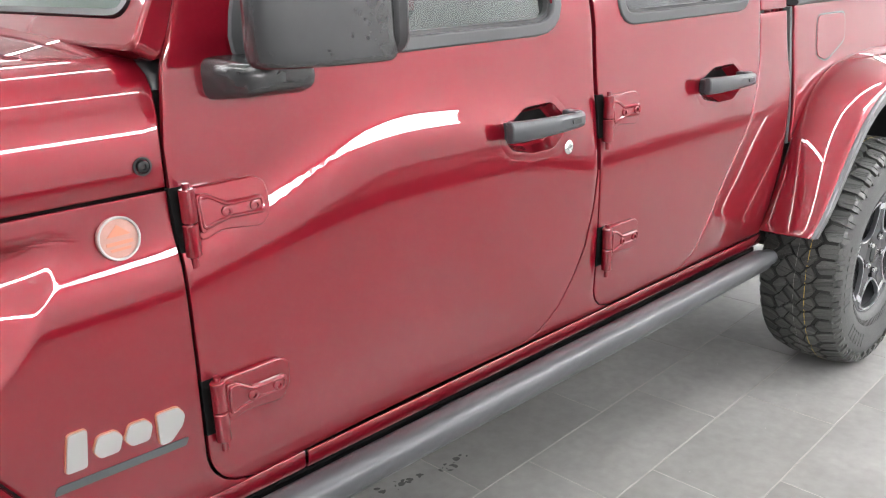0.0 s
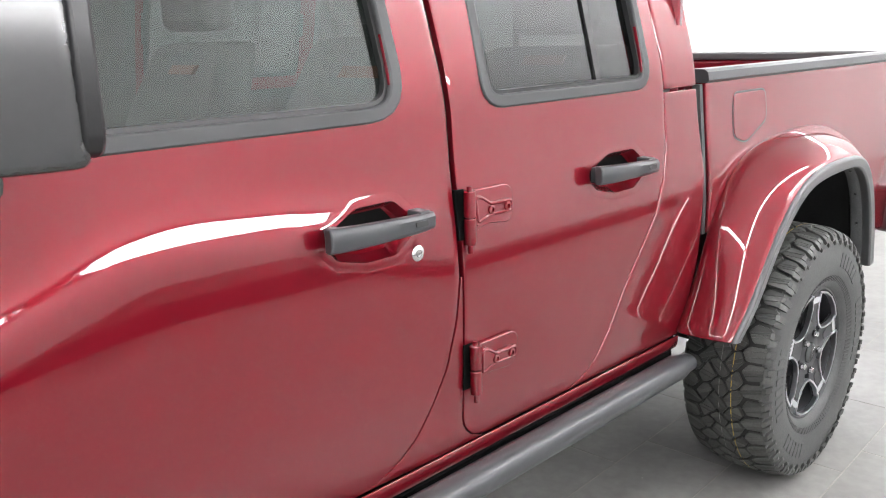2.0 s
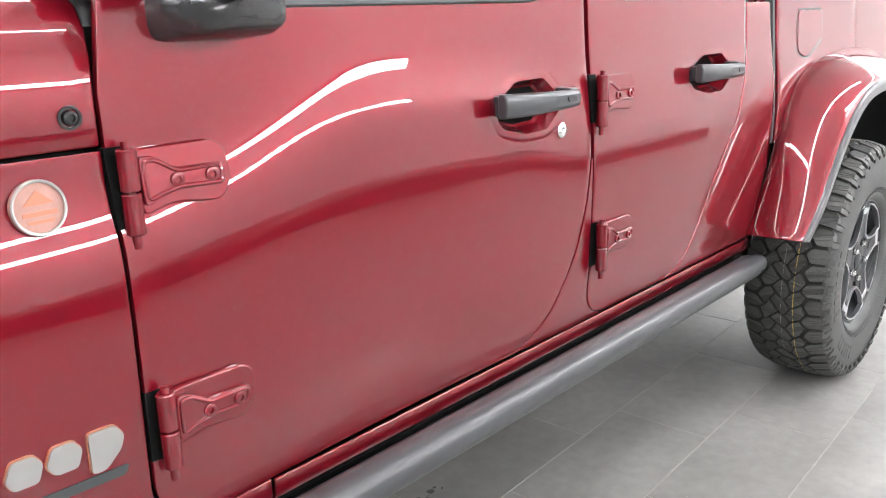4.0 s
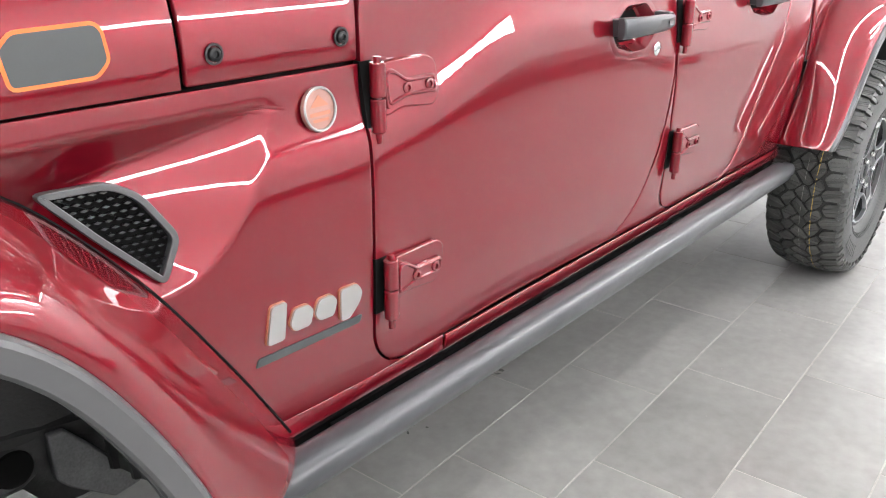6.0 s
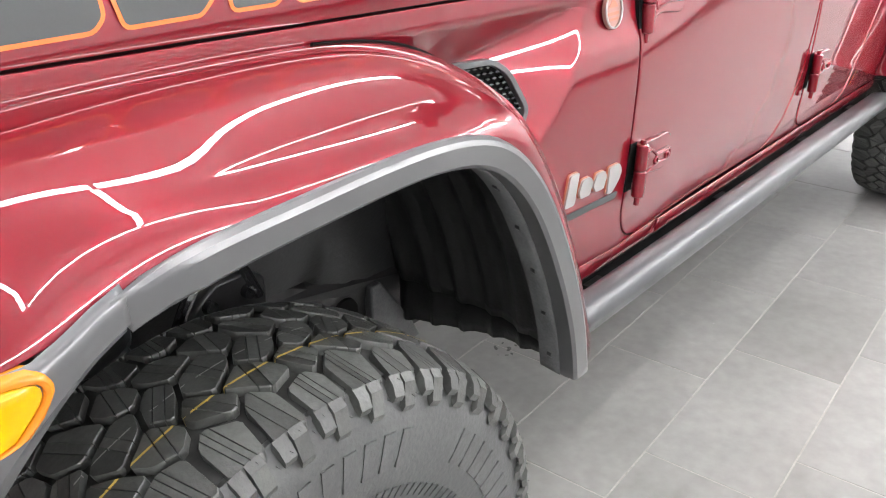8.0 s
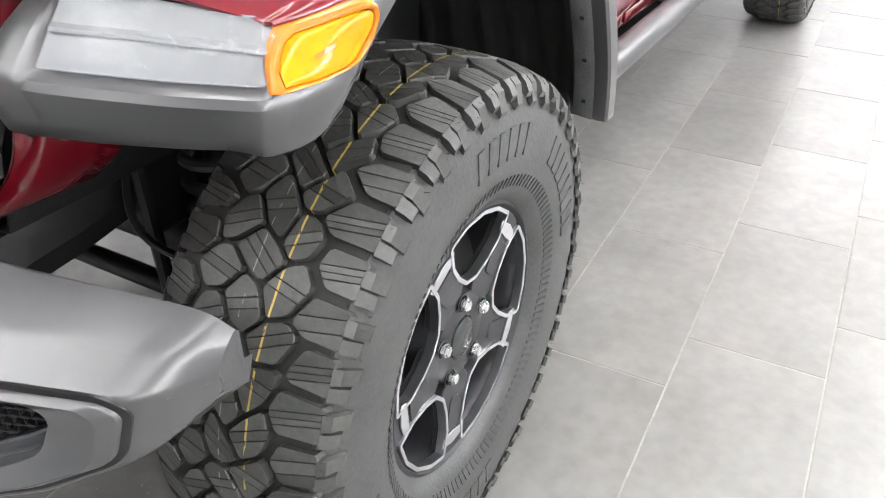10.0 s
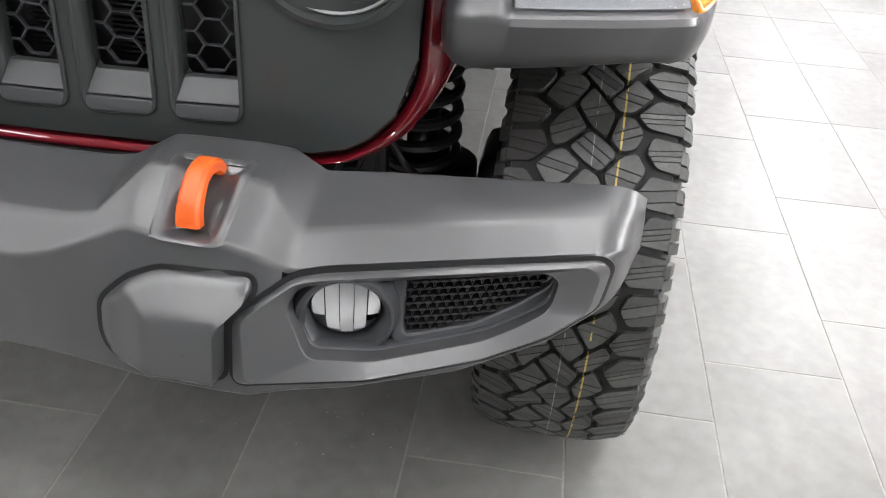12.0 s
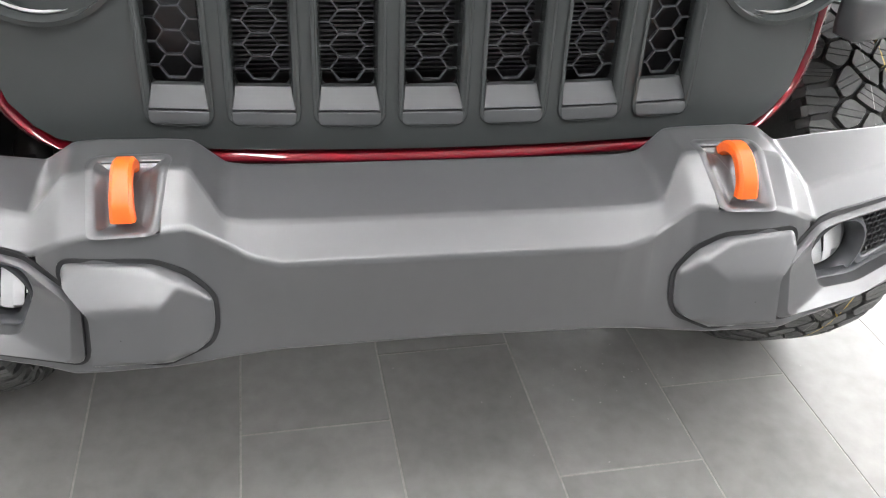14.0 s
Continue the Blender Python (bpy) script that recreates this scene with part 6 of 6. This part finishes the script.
part("front_axle", tube([(0, -0.66, 0.405), (0, 0.66, 0.405)], 0.042, 14), STEEL, truck)
part("differential", moved(turned([(-0.13, 0.05), (-0.09, 0.13), (0.06, 0.14), (0.13, 0.06)], 24), Matrix.Translation((0, 0.22, 0.405))), STEEL, truck)
part("rear_axle", tube([(3.505, -0.66, 0.405), (3.505, 0.66, 0.405)], 0.045, 14), STEEL, truck)
part("tie_rod", tube([(-0.16, -0.62, 0.42), (-0.16, 0.62, 0.42)], 0.018, 10), STEEL, truck)
part("track_bar", tube([(-0.13, -0.44, 0.60), (-0.12, 0.1, 0.53), (-0.10, 0.5, 0.47)], 0.019, 10), STEEL, truck)
part("sway_bar", tube([(-0.24, -0.45, 0.68), (-0.44, -0.42, 0.69), (-0.47, -0.36, 0.69), (-0.47, 0.36, 0.69), (-0.44, 0.42, 0.69), (-0.24, 0.45, 0.68)], 0.016, 10), STEEL, truck)
part("belly_pan", box(0.9, 4.6, -0.42, 0.42, 0.44, 0.50), STEEL, truck)
part("engine_block", box(-0.30, 0.70, -0.36, 0.36, 0.52, 1.05), BLACK, truck, bevel=0.04)

# ---------------------------------------------------------------- mirrors, vents, badges
for s in (-1, 1):
    rows = []
    for z, q in ((1.316, 0.90), (1.322, 0.97), (1.345, 1.0), (1.50, 0.98), (1.525, 0.93), (1.538, 0.82)):
        plan = roundpoly([(1.235, 0.795), (1.075, 0.815), (1.030, 0.885), (1.075, 0.935), (1.135, 0.965), (1.243, 0.985)], 0.03, 4)
        rows.append([(1.15 + (x - 1.15) * q, s * (0.89 + (y - 0.89) * q), z) for x, y in plan])
    m = part("wing_mirror", closed(rows), SHELL, truck, "large black door mirror", 30, bevel=0.006)
    part("mirror_rim", moved(closed([[(x, s * y, z) for y, z in rounded(0.80, 0.985, 1.325, 1.525, 0.03, 4)] for x in (1.225, 1.252)]), Matrix.Identity(4)), BLACK, m, bevel=0.006)
    part("mirror_glass", slab(rounded(0.812, 0.972, 1.34, 1.51, 0.02, 3), lambda u, v, w: (1.2505 + w, s * u, v), 0.003), MIRROR, m)
    arm = [(0.725, 1.045, 1.195, 1.258, 1.325), (0.76, 1.05, 1.195, 1.262, 1.322), (0.80, 1.07, 1.192, 1.266, 1.318), (0.826, 1.09, 1.188, 1.275, 1.316), (0.834, 1.105, 1.175, 1.285, 1.312)]
    part("mirror_arm", closed([[(x, s * y, z) for x, z in roundpoly([(a, d), (b, d - 0.004), (b, e), (a, e)], 0.02, 3)] for y, a, b, d, e in arm]), SHELL, m, bevel=0.003)
    part("mirror_pivot", moved(turned([(-0.012, 0.03), (0.012, 0.03)], 20), Matrix.Translation((1.13, s * 0.80, 1.318)) @ Matrix.Rotation(radians(90), 4, "X")), BLACK, m)
    # vent behind the front flare
    v = [(0.455, 1.041), (0.545, 1.041), (0.580, 1.019), (0.621, 0.953), (0.592, 0.888), (0.520, 0.965)]
    out_ = roundpoly(v, 0.016, 4)
    put = lambda u, h, w: (u, s * (0.690 + 0.21 * (u - 0.47) + 0.06 * (1.04 - h) + w), h)
    vent = part("fender_vent", ring_plate(out_, inset(out_, 0.009), put, 0.012), PLASTIC, truck, "grey framed mesh vent behind the front flare", bevel=0.002)
    part("vent_back", slab(inset(out_, 0.006), lambda u, h, w: put(u, h, w + 0.0008), 0.001), VOID, vent)
    bars = []
    inner = [Vector(p) for p in inset(out_, 0.010)]

    def within(p):
        c = False
        for i in range(len(inner)):
            a, b = inner[i], inner[i - 1]
            if (a.y > p[1]) != (b.y > p[1]) and p[0] < (b.x - a.x) * (p[1] - a.y) / (b.y - a.y) + a.x:
                c = not c
        return c

    for r in range(22):
        for k in range(22):
            u, h = 0.44 + 0.0130 * k + (0.0065 if r % 2 else 0), 0.890 + 0.0092 * r
            if within((u, h)):
                bars.append(closed([[put(u + a * 0.0064 * q, h + b * 0.0026 * q, w) for a, b in ((-1, 0), (0, -1), (1, 0), (0, 1))] for w, q in ((0.001, 1.0), (0.0075, 0.8))]))
    part("vent_mesh", join(*bars), GLOSS, vent)
    # round emblem: plain disc in a ring
    disc = moved(turned([(-0.003, 0.0335), (0.0035, 0.0335), (0.0045, 0.032), (0.003, 0.030), (0.002, 0.030), (0.002, 0)], 40), Matrix.Rotation(radians(180 if s < 0 else 0), 4, "Z"))
    bx, bz_ = 0.876, 1.077
    along, down = (wide(bx + 0.03, bz_) - wide(bx - 0.03, bz_)) / 0.06, (wide(bx, bz_ - 0.03) - wide(bx, bz_ + 0.03)) / 0.06
    tilt = Matrix.Translation((bx, s * (max(wide(bx, bz_), (wide(bx, bz_ - 0.03) + wide(bx, bz_ + 0.03)) / 2) + 0.002), bz_)) @ Matrix.Rotation(s * -math.atan(along), 4, "Z") @ Matrix.Rotation(s * math.atan(down), 4, "X")
    em = part("round_emblem", moved(disc, tilt), BADGE_FACE, truck, "round emblem with a silver ring and copper marks", bevel=0.0)
    part("emblem_ring", moved(tube([(0.0315 * math.cos(a), s * 0.004, 0.0315 * math.sin(a)) for a in spread(0, 2 * math.pi, 40)], 0.0021, 6), tilt), SILVER, em)
    for shape in ([(-0.019, 0.004), (0.0, 0.021), (0.019, 0.004)], [(-0.021, -0.004), (0.021, -0.004), (0.021, -0.0095), (-0.021, -0.0095)], [(-0.017, -0.014), (0.017, -0.014), (0.015, -0.0185), (-0.015, -0.0185)]):
        part("emblem_mark", moved(slab(shape, lambda u, h, w: (u, s * (0.0022 + w), h), 0.0006), tilt), BADGE_EDGE, em)


def on_side(s, out=0.0):
    return lambda u, v, w: (u, s * (wide(u, v) + out + w), v)


def mark(name, s, outline, mat, edge, depth, label, rim=0.0035):
    """A flat emblem piece with an outline of another colour under it."""
    base = part(name, slab(inset(outline, -rim), on_side(s), depth * 0.45), edge, truck, label)
    part("front_layer", slab(outline, on_side(s, out=depth * 0.45), depth * 0.55), mat, base)


for s in (-1, 1):
    # maker's emblem as four plain raised shapes, a bar below
    for shape in ([(0.736, 0.742), (0.768, 0.742), (0.776, 0.804), (0.748, 0.804)],
                  [(0.788, 0.748), (0.818, 0.748), (0.826, 0.772), (0.816, 0.785), (0.790, 0.785), (0.780, 0.762)],
                  [(0.838, 0.748), (0.866, 0.748), (0.874, 0.772), (0.864, 0.785), (0.838, 0.785), (0.828, 0.762)],
                  [(0.882, 0.730), (0.900, 0.730), (0.922, 0.752), (0.928, 0.770), (0.918, 0.786), (0.882, 0.786)]):
        mark("emblem_piece", s, roundpoly(shape, 0.006, 3), SILVER, BADGE_EDGE, 0.007, "satin silver emblem shape with an orange edge", 0.0014)
    part("emblem_bar", slab(roundpoly([(0.716, 0.710), (0.926, 0.710), (0.932, 0.724), (0.722, 0.724)], 0.004, 2), on_side(s), 0.002), DECAL, truck, "flat grey emblem bar")
    # hood strip: plain graphite shapes edged in orange
    zh = line([(-0.25, 1.156), (0.05, 1.163), (0.6, 1.17)])
    th = line([(-0.25, 0.052), (0.2, 0.056), (0.6, 0.058)])
    for a, b, cut in ((-0.215, -0.060, 0.012), (-0.045, 0.072, 0.022), (0.088, 0.160, 0.010), (0.176, 0.300, 0.018), (0.312, 0.432, 0.026), (0.448, 0.568, 0.016)):
        lo, hi = zh(a), zh(a) + th(a)
        lo2, hi2 = zh(b), zh(b) + th(b)
        mark("hood_decal", s, roundpoly([(a + cut * 0.4, lo), (b - cut, lo2), (b, lo2 + cut), (b - 0.004, hi2 - cut * 0.5), (b - cut * 0.7, hi2), (a + cut, hi), (a, hi - cut)], 0.006, 3), DECAL, ORANGE_EDGE, 0.0012, "graphite hood graphic edged in orange", 0.0048)

# The vehicle's middle stands 27 mm to the far side of the plan's middle line.
WHEELS = [o for o in truck.children if o.name.startswith("wheel")]
spun = {c.data.name for w in WHEELS for c in (w, *w.children_recursive)}
for w in WHEELS:
    w.location.y += 0.0275 * (1 + max(-1, min(1, w.location.y / 0.3)))
for me in {o.data.name: o.data for o in truck.children_recursive if o.data and o.data.name not in spun}.values():
    for v in me.vertices:
        v.co.y += 0.0275 * (1 + max(-1.0, min(1.0, v.co.y / 0.3)))

# ---------------------------------------------------------------- floor tiles
# Rows run along the vehicle; each row starts at its own offset.
OFFSETS = {-3: 0.37, -2: 0.367, -1: 0.1525, 0: -0.0407, 1: -0.25, 2: -0.462, 3: -0.059, 4: -0.263}
rng = random.Random(7)
gap = 0.0020
tile_mesh = closed([[(q * (TL / 2 - gap) * a, q * (TW / 2 - gap) * b, z) for a, b in ((-1, -1), (1, -1), (1, 1), (-1, 1))] for z, q in ((-0.006, 1), (-0.0006, 1), (0.0, 0.996))])
base = bpy.data.meshes.new("tile")
tile_mesh.to_mesh(base)
tile_mesh.free()
base.materials.append(TILE)
far = bmesh.new()
for r in range(-24, 20):
    off = OFFSETS.get(r, rng.uniform(0, TL))
    for k in range(-14, 22):
        u, v = off + (k + 0.5) * TL, (r - 0.5) * TW
        x, y = on_floor(u, v)
        if not (X0 < x < X1 and Y0 < y < Y1):
            continue
        if -1.2 < x < 4.6 and -2.3 < y < 1.3 and len(floor.children) < 300:
            t = new("tile", base)
            t.parent = floor
            t.matrix_basis = pose(x, y, rng.uniform(-0.0004, 0.0002), 0, 0, math.degrees(TURN))
        else:
            corners = [on_floor(u + a * (TL / 2 - gap), v + b * (TW / 2 - gap)) for a, b in ((-1, -1), (1, -1), (1, 1), (-1, 1))]
            vs = [far.verts.new((px, py, -0.0003)) for px, py in corners]
            far.faces.new(vs)
rest = part("tile_field", far, TILE, floor)
rest["kind"] = "stuff"

# dark flecks and smudges on the floor below the step rail, pale crumbs before the bumper
def flecks(name, spots, n, big, mat, label):
    out = bmesh.new()
    for k in range(n):
        x, y, wide_, long_ = rng.choice(spots)
        x, y = x + rng.gauss(0, long_), y + rng.gauss(0, wide_)
        r, q, turn = rng.uniform(0.2, 1.0) * big, rng.uniform(0.3, 1.0), rng.uniform(0, 3.1)
        pts = []
        for i in range(7):
            a = 2 * math.pi * i / 7
            d = r * rng.uniform(0.55, 1.1)
            u, v = d * math.cos(a), d * q * math.sin(a)
            pts.append(out.verts.new((x + u * math.cos(turn) - v * math.sin(turn), y + u * math.sin(turn) + v * math.cos(turn), 0.0009 + k * 2e-6)))
        out.faces.new(pts)
    bmesh.ops.recalc_face_normals(out, faces=out.faces[:])
    tagged(part(name, out, mat), label, "dirt", kind="stuff")


SMUDGE = material("dried_dirt", (0.07, 0.07, 0.066), 0.5, spots=0.3, size=60)
CRUMB = material("pale_crumb", (0.5, 0.49, 0.46), 0.8, spots=0.2, size=90)
flecks("dirt_fleck", [(1.27, -0.28, 0.02, 0.06), (1.45, -0.28, 0.02, 0.05), (1.56, -0.30, 0.02, 0.05), (1.66, -0.27, 0.015, 0.05), (1.78, -0.28, 0.012, 0.04), (1.93, -0.31, 0.012, 0.03)], 60, 0.016, SMUDGE, "dark dried flecks of dirt on the tiles")
flecks("pale_crumb", [(-0.26, -0.45, 0.04, 0.05), (-0.38, -0.35, 0.1, 0.1), (-0.28, -0.44, 0.2, 0.1), (2.6, -0.6, 0.2, 0.5)], 50, 0.0032, CRUMB, "pale crumbs scattered on the tiles")
